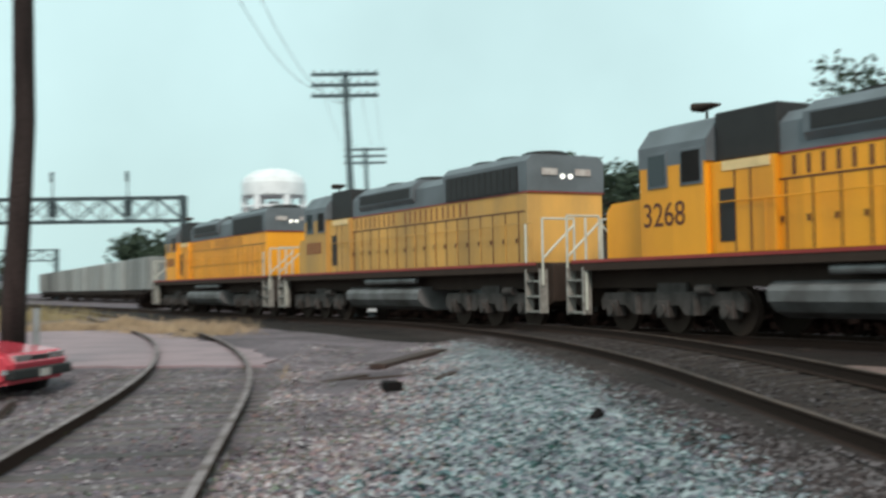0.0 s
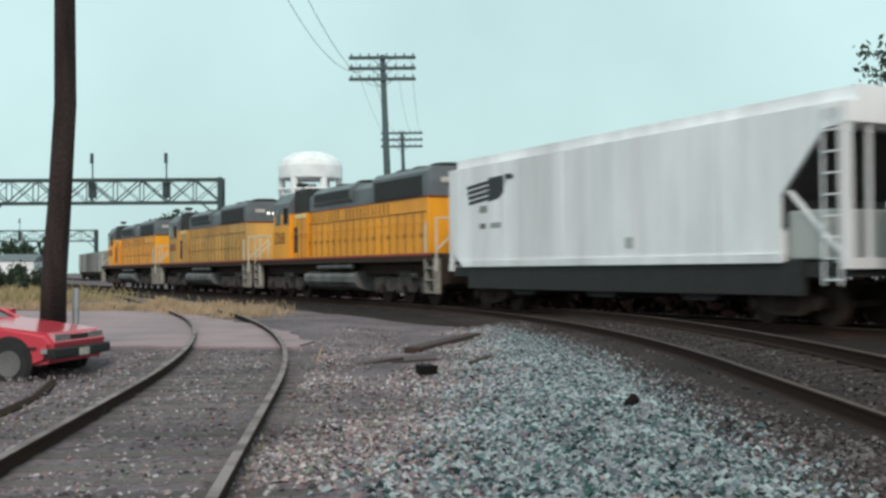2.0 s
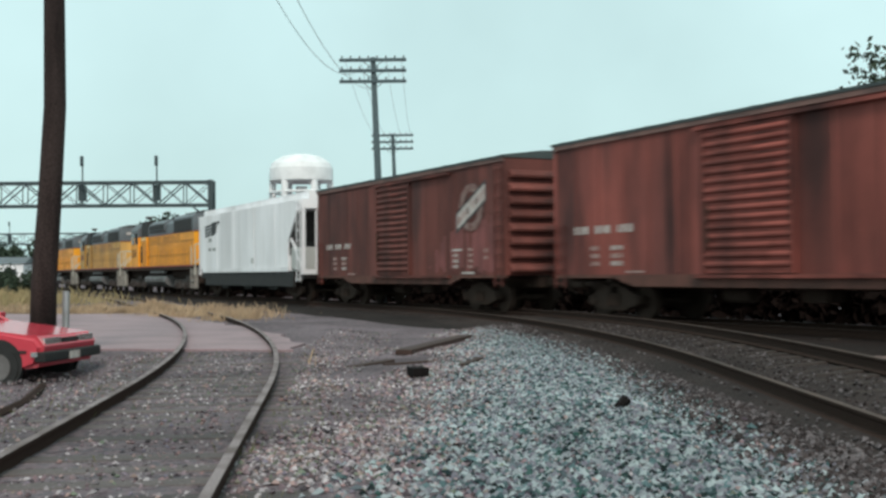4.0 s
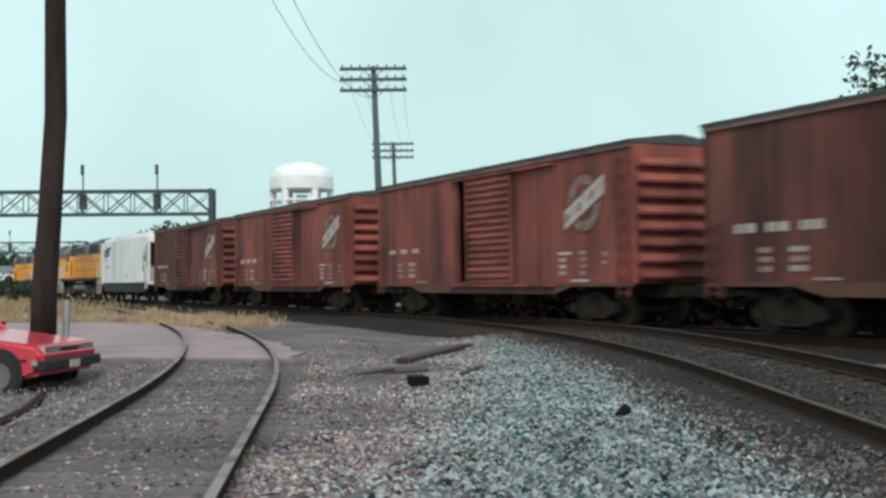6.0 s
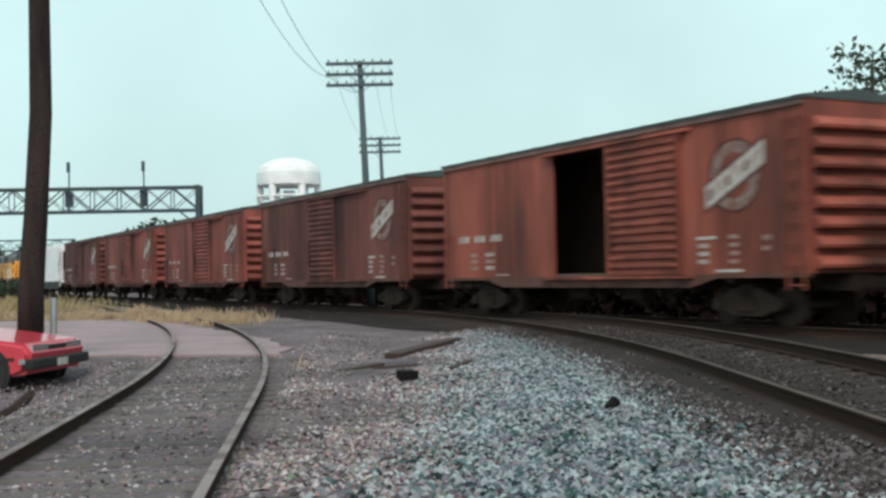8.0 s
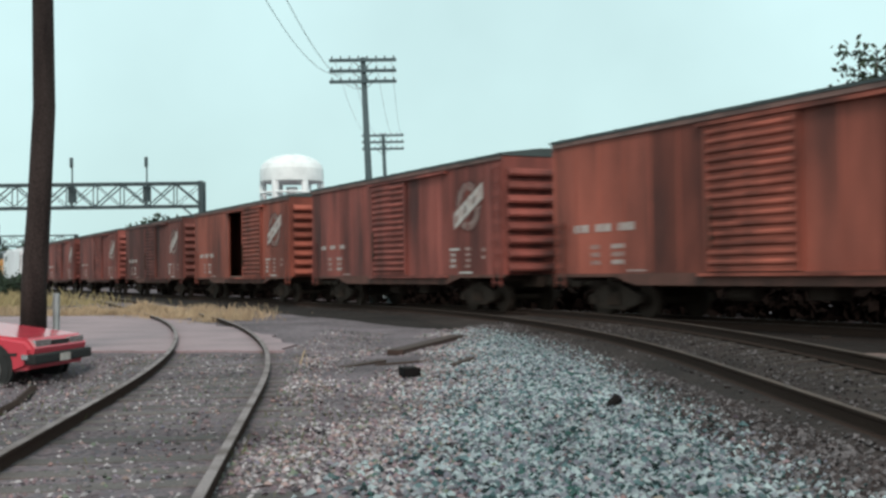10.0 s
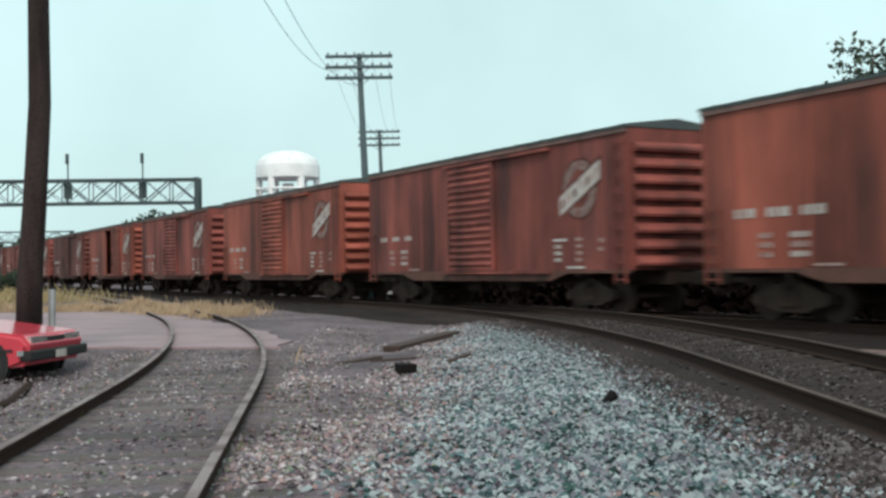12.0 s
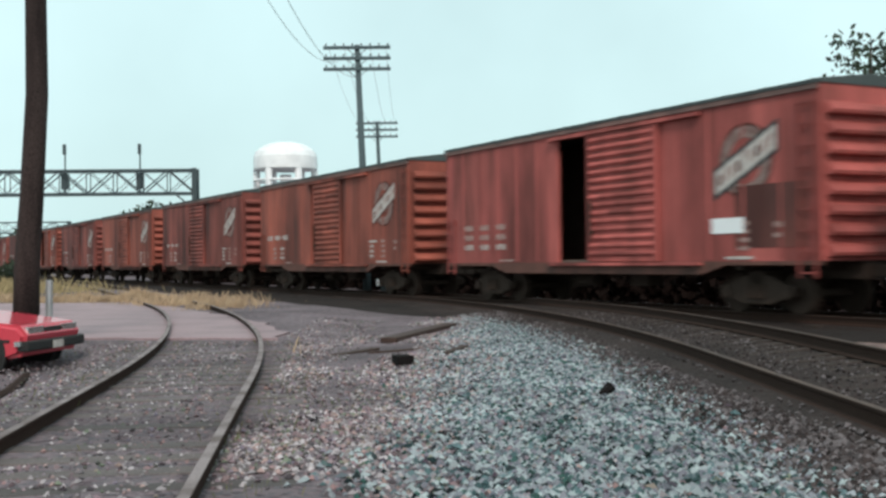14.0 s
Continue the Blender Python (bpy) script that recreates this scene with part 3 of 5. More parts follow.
    ladder(bm, -hw, hl - 0.3, 0.75, 2.4, rungs=5)
    part("ladder", bm, paint, car)
    bm = B()
    ladder(bm, -hw, -hl + 0.3, 0.75, 4.2, rungs=9)
    part("ladder", bm, paint, car)
    # stencils: number near the front end, weights below, a herald and a panel near the rear
    sx = -hw - 0.009
    if style == 3:
        for r in range(3):
            for k in range(3):
                marks(car, sx, hl - 1.1 - k * 0.9, 1.45 + r * 0.28, 3, 0.15, M_FADED if r else M_WHITE)
    else:
        for k in range(3):
            marks(car, sx, hl - 0.95 - k * 0.92, 2.1, 3, 0.19 if style != 2 else 0.15, M_WHITE)
        for r in range(3):
            marks(car, sx, hl - 1.65, 1.3 + r * 0.19, 3, 0.11, M_FADED)
            marks(car, sx, hl - 2.5, 1.3 + r * 0.19, 4, 0.11, M_WHITE if r != 1 else M_FADED)
    bars(car, sx, hl - 3.1, 1.12, (0.7,), 0.05, material=M_FADED)
    bars(car, sx, -hl + 2.6, 1.12, (0.8,), 0.06)
    if style != 3:
        bars(car, sx, -hl + 3.2, 1.82, (0.62,), 0.07)
        for r in range(3):
            marks(car, sx, -hl + 3.15, 1.3 + r * 0.17, 3, 0.1, M_WHITE)
    for r in range(4):
        marks(car, sx, -hl + 2.2, 1.3 + r * 0.17, 3, 0.09, M_FADED)
    marks(car, sx, -hl + 1.2, 1.75, 2, 0.11, M_FADED)
    marks(car, sx, -hl + 1.2, 1.55, 2, 0.09, M_FADED)
    hy, hz = -hl + 2.0, 3.12         # herald: a slanted white band across a ring, as plain shapes
    bm = B()
    prism(bm, [(hy - 0.88, hz + 0.18), (hy + 0.88, hz - 0.66), (hy + 0.88, hz - 0.18), (hy - 0.88, hz + 0.66)], 0, -hw - 0.016, -hw - 0.0115)
    herald = part("herald", bm, M_WHITE, car, "slanted white band of a painted emblem")
    bm = B()
    prism(bm, [(hy - 0.94, hz + 0.12), (hy + 0.94, hz - 0.78), (hy + 0.94, hz - 0.12), (hy - 0.94, hz + 0.78)], 0, -hw - 0.0112, -hw - 0.009)
    part("herald_border", bm, M_BLACK if style in (3, 4) else M_RED[2], herald, "dark border of the band")
    for name, r0, r1, paint2, x in (("herald_ring", 0.72, 0.48, M_FADED, 0.006), ("herald_rim", 0.78, 0.721, M_RED[2], 0.006)):
        bm = B()
        ring = [[bm.verts.new((-hw - x, hy + r * math.cos(6.28318 * i / 28), hz + r * math.sin(6.28318 * i / 28))) for i in range(28)] for r in (r0, r1)]
        for i in range(28):
            bm.faces.new((ring[0][i], ring[0][(i + 1) % 28], ring[1][(i + 1) % 28], ring[1][i]))
        bmesh.ops.solidify(bm, geom=bm.faces[:], thickness=0.003)
        part(name, bm, paint2, herald)
    for i in range(9):               # letters on the band, as plain bars
        if i != 4:
            k, bm = (i - 4) * 0.18, B()
            prism(bm, [(hy - k - 0.05, hz - 0.09 + k * 0.48), (hy - k + 0.05, hz - 0.14 + k * 0.48), (hy - k + 0.05, hz + 0.09 + k * 0.48), (hy - k - 0.05, hz + 0.14 + k * 0.48)], 0, -hw - 0.019, -hw - 0.0165)
            part("letter_bar", bm, M_FADED if i % 3 else M_RED[2], herald, "dark bar of an illegible letter")
    if style == 4:
        bm = B()
        rub = random.Random(31)      # streaks where the paint has faded, uneven above and below
        for k in range(26):
            y = -hl + 0.45 + k * 0.17
            top = 2.75 - max(0, k - 14) * 0.11 + rub.uniform(-0.25, 0.2)
            if rub.random() < 0.86:
                box(bm, -hw - 0.0045, -hw - 0.001, y, y + 0.168, 1.15 + rub.uniform(0, 0.2), top)
        part("paint_patch", bm, M_FADEDPATCH, car, "faded pinkish patch of paint")
    if style == 3:
        bm = B()
        box(bm, -hw - 0.02, -hw - 0.009, -hl + 2.05, -hl + 3.0, 1.66, 1.98)
        part("placard", bm, M_TOWER, car, "clean white placard")
        bm = B()
        box(bm, -hw - 0.007, -hw - 0.003, -hl + 0.35, -hl + 2.3, 1.35, 2.62)
        part("paint_patch", bm, M_RED[2], car, "dark repainted patch")
    bm = B()
    box(bm, -0.3, 0.3, -hl, hl, 0.72, 1.05)
    part("centre_sill", bm, M_DARK, car, "dark centre sill")
    bm = B()
    box(bm, -hw + 0.08, hw - 0.08, -0.08, 0.08, 0.9, 1.05)
    beam = mesh_of("crossbearer", bm, M_DARK)
    for y in np.linspace(-hl + 0.6, hl - 0.6, 9):
        part("crossbearer", beam, None, car, m=pose(0, y, 0))
    bm = B()
    rod(bm, (-0.6, 0.9, 0.62), (-0.6, 1.7, 0.62), 0.17, seg=12)
    part("air_reservoir", bm, M_DARK, car)
    bm = B()
    box(bm, -0.8, -0.35, -1.4, -0.7, 0.5, 0.8, 0.03)
    part("brake_cylinder", bm, M_DARK, car)
    for y in (-5.3, 5.3):
        freight_truck(car, y)
    for s in (-1, 1):
        coupler(car, s * hl, s * 1.3)
    return car


def covered_hopper():
    car = thing("covered_hopper", "white smooth-sided covered hopper car behind the engines", "freight car")
    hl = 8.15
    bm = B()
    shape = [(-hl, 4.42), (-hl, 3.74), (-hl + 0.6, 3.66), (-hl + 1.75, 2.5), (-hl + 1.75, 1.25), (hl - 0.9, 1.25), (hl - 0.3, 1.6), (hl, 4.1), (hl, 4.42)]
    prism(bm, shape, 0, -1.5, 1.5)
    bmesh.ops.bevel(bm, geom=[e for e in bm.edges if abs(e.verts[0].co.x - e.verts[1].co.x) < 0.01 and e.verts[0].co.z > 4.3 and e.verts[1].co.z > 4.3], offset=0.3, segments=4, affect="EDGES")
    part("body", bm, M_HOPPER, car, smooth=False)
    bm = B()
    box(bm, -1.53, -1.5, -hl + 1.7, hl - 0.9, 1.22, 1.4)
    part("side_sill", bm, M_HOPPER, car)
    for y in (-4.6, -1.6, 1.6, 4.6):
        bm = B()
        box(bm, -1.515, -1.5, y - 0.04, y + 0.04, 1.4, 4.1)
        part("side_batten", bm, M_HOPPER, car)
    # grimy end sheet; its black also paints the shade under the slope
    bm = B()
    prism(bm, [(-hl + 0.58, 3.65), (-hl + 1.73, 2.49), (-hl + 1.73, 1.9), (-hl + 1.68, 1.9), (-hl + 1.68, 2.44), (-hl + 0.5, 3.63)], 0, -1.46, 1.46)
    part("slope_sheet", bm, M_GRILLE, car, "grimy sloping end sheet, its underside shade painted black")
    bm = B()
    box(bm, -1.44, 1.0, -hl + 0.45, -hl + 1.6, 1.28, 2.2, 0.04)
    part("brake_box", bm, M_GREYCAR, car, "grey equipment box on the end platform")
    for s in (-1, 1):
        bm = B()
        for x in (-1.42, 1.42):
            box(bm, x - 0.07, x + 0.07, s * (hl - 0.09) - 0.07, s * (hl - 0.09) + 0.07, 1.2, 3.78)
        for x in (-0.85, -0.1, 0.65):
            box(bm, x - 0.035, x + 0.035, s * (hl - 0.09) - 0.035, s * (hl - 0.09) + 0.035, 1.25, 3.78)
        box(bm, -1.5, 1.5, s * (hl - 0.1) - 0.1, s * (hl - 0.1) + 0.1, 1.1, 1.3)
        rod(bm, (-1.42, s * (hl - 0.15), 1.3), (-1.42, s * (hl - 1.6), 2.6), 0.05)
        part("end_frame", bm, M_HOPPER, car, "white end posts and platform")
    bm = B()
    ladder(bm, -1.5, -hl + 0.35, 0.8, 4.1, rungs=9)
    part("ladder", bm, M_HOPPER, car)
    bm = B()
    for y in (-3.6, 0.2, 4.0):
        prism(bm, [(y - 1.6, 1.3), (y + 1.6, 1.3), (y + 0.5, 0.45), (y - 0.5, 0.45)], 0, -1.25, 1.25)
        part("discharge_bay", bm, M_GRILLE, car, "dark hopper bay and outlet gate")
        bm = B()
    box(bm, -1.4, 1.4, -hl + 0.1, hl - 0.1, 0.95, 1.22)
    box(bm, -1.46, -1.36, -hl + 1.2, hl - 1.2, 0.6, 1.24)
    part("underframe", bm, M_GRILLE, car, "dark underframe")
    bm = B()                       # black emblem as plain slanted bars
    for i in range(4):
        z = 3.5 - i * 0.15
        prism(bm, [(6.9 - i * 0.04, z - 0.04), (5.5, z + 0.06), (5.5, z + 0.16), (6.9 - i * 0.04, z + 0.06)], 0, -1.512, -1.504)
    prism(bm, [(5.55, 3.05), (4.95, 3.12), (4.6, 3.3), (4.5, 3.62), (4.8, 3.74), (5.55, 3.72)], 0, -1.5125, -1.5045)
    prism(bm, [(4.7, 3.6), (4.1, 3.62), (4.15, 3.74), (4.7, 3.78)], 0, -1.513, -1.505)
    part("emblem", bm, M_BLACK, car, "black painted emblem of slanted bars")
    for z, y, widths, h in ((2.75, 6.1, (0.45,), 0.2), (2.3, 6.1, (0.35, 0.6), 0.15), (1.6, -1.2, (0.3,), 0.25)):
        bars(car, -1.504, y, z, widths, h, 0.3, material=M_GREYCAR, label="faded grey stencil")
    bm = B()
    box(bm, -0.35, 0.35, -hl + 0.6, hl - 0.6, 4.42, 4.46)
    for y in np.linspace(-6, 6, 8):
        rod(bm, (0, y, 4.42), (0, y, 4.53), 0.33, seg=12)
    part("roof_hatch", bm, M_HOPPER, car, "row of round loading hatches")
    for y in (-6.1, 6.1):
        freight_truck(car, y)
    for s in (-1, 1):
        coupler(car, s * hl, s * 1.2)
    return car


def engine_truck(eng, y):
    bm = B()
    for s in (-1, 1):
        x0, x1 = (0.98, 1.14) if s > 0 else (-1.14, -0.98)
        prism(bm, [(-2.45, 0.72), (-2.3, 0.9), (2.3, 0.9), (2.45, 0.72), (2.4, 0.5), (2.0, 0.62), (1.5, 0.62), (1.2, 0.42), (0.6, 0.42), (0.4, 0.62), (-0.4, 0.62), (-0.6, 0.42), (-1.2, 0.42), (-1.5, 0.62), (-2.0, 0.62), (-2.4, 0.5)], 0, x0, x1)
        for k in (-1.95, 0.1, 1.95):
            box(bm, s * 1.05 - 0.15, s * 1.05 + 0.15, k - 0.2, k + 0.2, 0.35, 0.72, 0.03)
            rod(bm, (s * 1.2, k, 0.52), (s * 1.26, k, 0.52), 0.13, seg=12)
        for k in (-1.0, 1.0):
            rod(bm, (s * 1.14, k, 0.42), (s * 1.14, k, 0.85), 0.11, seg=10)
        rod(bm, (s * 1.2, -1.6, 0.95), (s * 1.2, -1.1, 0.95), 0.11, seg=10)
    box(bm, -1.0, 1.0, -0.5, 0.5, 0.6, 1.1)
    tr = part("truck", bm, M_TRUCK, eng, "grimy silver three-axle frame", pose(0, y, 0))
    for k in (-1.95, 0.1, 1.95):
        wheelset(tr, k, 0.51)


def engine(label, number=False, paint=None):
    """A six-axle road switcher, 20.6 m over couplers, short nose leading."""
    e = thing("locomotive", label, "locomotive", "engines of the train")
    paint = paint or M_YELLOW
    bm = B()
    box(bm, -1.5, 1.5, -9.55, 9.55, 1.42, 1.66)
    box(bm, -0.9, 0.9, -9.6, 9.6, 1.0, 1.42)
    for s in (-1, 1):
        prism(bm, [(s * 9.55, 1.66), (s * 9.85, 1.6), (s * 9.85, 0.7), (s * 9.55, 0.55)], 0, -1.2, 1.2)
    part("frame", bm, M_DARK, e, "dark deck and end plates")
    bm = B()
    box(bm, -1.515, -1.5, -9.5, 9.5, 1.6, 1.67)
    box(bm, 1.5, 1.515, -9.5, 9.5, 1.6, 1.67)
    part("sill_stripe", bm, M_STRIPE, e, "red stripe along the deck edge")
    bm = B()
    prism(bm, [(-1.4, 0.72), (-1.42, 0.92), (-1.36, 1.02), (-1.2, 1.1), (1.2, 1.1), (1.36, 1.02), (1.42, 0.92), (1.4, 0.72), (1.2, 0.52), (0.85, 0.4), (-0.85, 0.4), (-1.2, 0.52)], 1, -2.6, 3.0)
    part("fuel_tank", bm, M_TANK, e, "silver-grey fuel tank")
    bm = B()
    for k in (-1.35, 1.35):
        rod(bm, (k, -2.4, 1.29), (k, 1.4, 1.29), 0.09, seg=10)
    part("air_reservoir", bm, M_TANK, e)
    bm = B()                       # nose
    prism(bm, [(6.75, 1.66), (8.75, 1.66), (8.75, 2.75), (8.55, 2.95), (6.75, 3.0)], 0, -0.95, 0.95)
    part("nose", bm, paint, e)
    bm = B()                       # cab
    prism(bm, [(4.6, 1.66), (6.75, 1.66), (6.75, 3.55), (4.6, 3.55)], 0, -1.5, 1.5)
    cab = part("cab", bm, paint, e)
    bm = B()
    prism(bm, [(-1.5, 3.55), (-1.5, 4.0), (-1.15, 4.42), (-0.5, 4.58), (0.5, 4.58), (1.15, 4.42), (1.5, 4.0), (1.5, 3.55)], 1, 4.55, 6.8)
    part("cab_roof", bm, M_GREY, cab, "grey upper cab and roof")
    for x0, x1 in ((-1.52, -1.49), (1.49, 1.52)):
        for a, b in ((4.72, 5.3), (5.85, 6.4)):
            bm = B()
            box(bm, x0 - 0.012, x1 + 0.012, a - 0.06, b + 0.06, 3.1, 3.86, 0.01)
            sash = part("window_frame", bm, M_GREY, cab)
            bm = B()
            box(bm, x0 - 0.024, x1 + 0.024, a, b, 3.16, 3.8)
            part("side_window", bm, M_OPENWIN if b < 5.5 else M_GLASS, sash, "dark open side window" if b < 5.5 else "side window mirroring the sky")
    for a, b in ((-1.4, -0.75), (-0.6, -0.05), (0.05, 0.6), (0.75, 1.4)):
        bm = B()
        box(bm, a, b, 6.76, 6.82, 3.2, 3.85)
        part("windscreen", bm, M_GLASS, cab)
    bm = B()
    rod(bm, (-0.5, 5.6, 4.58), (-0.5, 5.6, 4.85), 0.03)
    for k in (-0.62, -0.5, -0.38):
        rod(bm, (k, 5.3, 4.85), (k, 5.9, 4.85), 0.03, 0.1)
    part("horn", bm, M_DARK, cab)
    bm = B()                       # full-width equipment cabinet behind the cab
    box(bm, -1.38, 1.38, 2.75, 4.59, 1.66, 3.5, 0.03)
    cabinet = part("equipment_cabinet", bm, paint, e)
    bm = B()
    box(bm, -1.395, -1.378, 3.85, 4.3, 1.9, 2.95)
    part("louvre", bm, M_GRILLE, cabinet, "dark louvred panel")
    # cream strip paints the sunlit ledge under the intake
    bm = B()
    box(bm, -1.4, -1.378, 2.85, 4.2, 3.3, 3.49)
    part("filler_panel", bm, M_CREAM, cabinet, "pale cream strip, a sunlit ledge painted under the air intake")
    for y in (3.4, 3.85):
        bm = B()
        box(bm, -1.39, -1.378, y - 0.02, y + 0.02, 1.7, 3.4)
        part("panel_gap", bm, M_LETTER, cabinet)
    bm = B()                       # long hood, yellow below
    box(bm, -1.24, 1.24, -8.75, 4.55, 1.66, 3.5, 0.03)
    hood = part("long_hood", bm, paint, e)
    bm = B()                       # doors along the hood
    for i in range(19):
        y = -8.3 + i * 0.68
        box(bm, -1.255, -1.24, y - 0.015, y + 0.015, 1.7, 3.0)
        box(bm, -1.265, -1.24, y + 0.08, y + 0.14, 2.2, 2.32)
    box(bm, -1.255, -1.24, -8.6, 4.5, 3.0, 3.03)
    part("hood_door_seam", bm, M_LETTER, hood, "dark gaps and latches of the hood doors")
    bm = B()                       # grey upper hood
    prism(bm, [(-1.25, 3.5), (-1.25, 4.08), (-1.0, 4.3), (1.0, 4.3), (1.25, 4.08), (1.25, 3.5)], 1, -8.78, 4.57)
    upper = part("upper_hood", bm, M_GREY, hood, "grey upper hood")
    bm = B()
    box(bm, -1.26, 1.26, -8.8, 4.57, 3.485, 3.515)
    part("hood_stripe", bm, M_STRIPE, hood, "thin red line under the grey")
    bm = B()                       # flared radiator section at the rear
    prism(bm, [(-1.26, 3.53), (-1.28, 4.3), (-1.08, 4.48), (1.08, 4.48), (1.28, 4.3), (1.26, 3.53)], 1, -8.79, -4.1)
    part("radiator_housing", bm, M_GREY, hood)
    for s in (-1, 1):
        bm = B()
        box(bm, min(s * 1.278, s * 1.29), max(s * 1.278, s * 1.29), -8.35, -4.3, 3.53, 4.2)
        for i in range(12):
            y = -8.31 + i * 0.333
            box(bm, min(s * 1.29, s * 1.305), max(s * 1.29, s * 1.305), y, y + 0.29, 3.56, 4.17)
        part("radiator_grille", bm, M_GRILLE, hood, "black radiator shutters")
    bm = B()                       # dynamic brake blister
    prism(bm, [(-1.26, 3.66), (-1.36, 3.8), (-1.36, 4.18), (-1.05, 4.4), (1.05, 4.4), (1.36, 4.18), (1.36, 3.8), (1.26, 3.66)], 1, -2.2, 2.0)
    part("brake_housing", bm, M_GREY, hood)
    bm = B()
    box(bm, -1.38, -1.36, -2.0, 1.8, 3.84, 4.14)
    box(bm, 1.36, 1.38, -2.0, 1.8, 3.84, 4.14)
    part("brake_grille", bm, M_GRILLE, hood)
    bm = B()                       # intake behind the cab
    box(bm, -1.3, 1.3, 2.7, 4.5, 3.5, 4.5, 0.05)
    part("air_intake", bm, M_GRILLE, hood, "black central air intake screens")
    for y in (-7.8, -6.4, -5.0, -1.2, 1.0):
        bm = B()
        rod(bm, (0, y, 4.28), (0, y, 4.61 if y < -4 else 4.52), 0.66, seg=20)
        rod(bm, (0, y, 4.6 if y < -4 else 4.5), (0, y, 4.65 if y < -4 else 4.56), 0.54, seg=20)
        part("roof_fan", bm, M_GRILLE, hood)
    bm = B()
    box(bm, -0.3, 0.3, -3.5, -2.7, 4.28, 4.55)
    part("exhaust_stack", bm, M_DARK, hood)
    y = 2.4                        # the road name as plain strokes
    for w in (0.46, 0.46, 0.12, 0.46, 0.46, 0, 0.44, 0.46, 0.46, 0.12, 0.42, 0.12, 0.46):
        for k in ((0, w - 0.09) if w > 0.2 else (0,) if w else ()):
            bm = B()
            box(bm, -1.249, -1.2415, y - k - 0.09, y - k, 3.07, 3.43)
            part("name_bar", bm, M_LETTER if number else M_NAME, hood, "dark red painted stroke")
        y -= (w + 0.27) if w else 0.5
    if number:
        cu = bpy.data.curves.new("number_text", "FONT")
        cu.body, cu.size, cu.extrude, cu.align_x = "3268", 0.72, 0.004, "CENTER"
        tmp = new("number_text", cu)
        bpy.context.view_layer.update()
        me = bpy.data.meshes.new_from_object(tmp)
        bpy.data.objects.remove(tmp)
        me.materials.clear()
        me.materials.append(M_LETTER)
        num = part("cab_number", me, None, cab, "dark red road number 3268")
        num.matrix_basis = Matrix.Translation((-1.507, 5.95, 2.3)) @ Matrix(((0, 0, -1, 0), (-1, 0, 0, 0), (0, 1, 0, 0), (0, 0, 0, 1)))
    else:
        bars(cab, -1.503, 6.5, 2.35, (0.28, 0.28, 0.28, 0.28), 0.42, 0.1, material=M_NAME, name="cab_number", label="faded dark red numeral bar")
    for k in (-0.13, 0.13):        # rear lights and number boards
        bm = B()
        rod(bm, (k, -8.79, 3.92), (k, -8.84, 3.92), 0.065, seg=14)
        part("rear_headlight", bm, M_LAMP, hood, "pale rear headlight")
    bm = B()
    box(bm, -0.8, -0.3, -8.83, -8.77, 3.95, 4.12)
    part("number_board", bm, M_WHITE, hood)
    bm = B()
    box(bm, 0.3, 0.8, -8.83, -8.77, 3.95, 4.12)
    part("number_board", bm, M_WHITE, hood)
    # railings, steps and their posts
    for x in (-1.45, 1.45):
        bm = B()
        pts = np.linspace(-9.3, 4.3, 11)
        for y in pts:
            rod(bm, (x, y, 1.66), (x, y, 2.68), 0.014, seg=6)
        rod(bm, (x, pts[0], 2.68), (x, pts[-1], 2.68), 0.014, seg=6)
        part("handrail", bm, paint, e, "thin yellow walkway railing")
    for s in (-1, 1):
        for x in (-1.45, 1.45):
            bm = B()
            rod(bm, (x, s * 9.75, 1.1), (x, s * 9.75, 2.75), 0.035, seg=6)
            rod(bm, (x * 0.31, s * 9.75, 1.66), (x * 0.31, s * 9.75, 2.75), 0.035, seg=6)
            rod(bm, (x, s * 9.75, 2.75), (x * 0.31, s * 9.75, 2.75), 0.03, seg=6)
            rod(bm, (x, s * 8.95, 0.5), (x, s * 8.95, 2.65), 0.035, seg=6)
            rod(bm, (x, s * 9.75, 1.75), (x * 0.31, s * 9.75, 2.6), 0.03, seg=6)
            part("end_railing", bm, M_RAILING, e, "cream end railing")
        for x in (-1.4, 1.4):
            bm = B()
            for z in (0.42, 0.8, 1.18):
                box(bm, x - 0.12, x + 0.12, s * 9.35 - 0.3, s * 9.35 + 0.3, z, z + 0.04)
            for k in (-0.33, 0.33):
                box(bm, x - 0.13, x + 0.13, s * 9.35 + k - 0.02, s * 9.35 + k + 0.02, 0.4, 1.5)
            part("step_well", bm, M_STEP, e, "worn pale boarding steps")
        coupler(e, s * 9.75, s * 0.6)
    engine_truck(e, 6.35)
    engine_truck(e, -6.35)
    return e


# ---- the train ----
TRAIN = []                          # (thing, its centre along the main line at 0 s)


def run(ob, s):
    ob.matrix_basis = Matrix.Translation(main_line(s)) @ pose(0, 0, 0, 0, 0, math.degrees(TH))
    ob.scale = (1, 1, 1 if ob.name.startswith("boxcar") else 1.045)
    TRAIN.append((ob, s))
    return ob


FIRST = S0 - PITCH                  # front of the first boxcar at 0 s
run(engine("yellow and grey diesel locomotive leading the train"), FIRST + 70.0)
run(engine("dusty tan-yellow and grey diesel locomotive", paint=M_DUSTY), FIRST + 49.4)
run(engine("bright yellow and grey diesel locomotive with road number", True), FIRST + 28.8)
run(covered_hopper(), FIRST + 9.9)

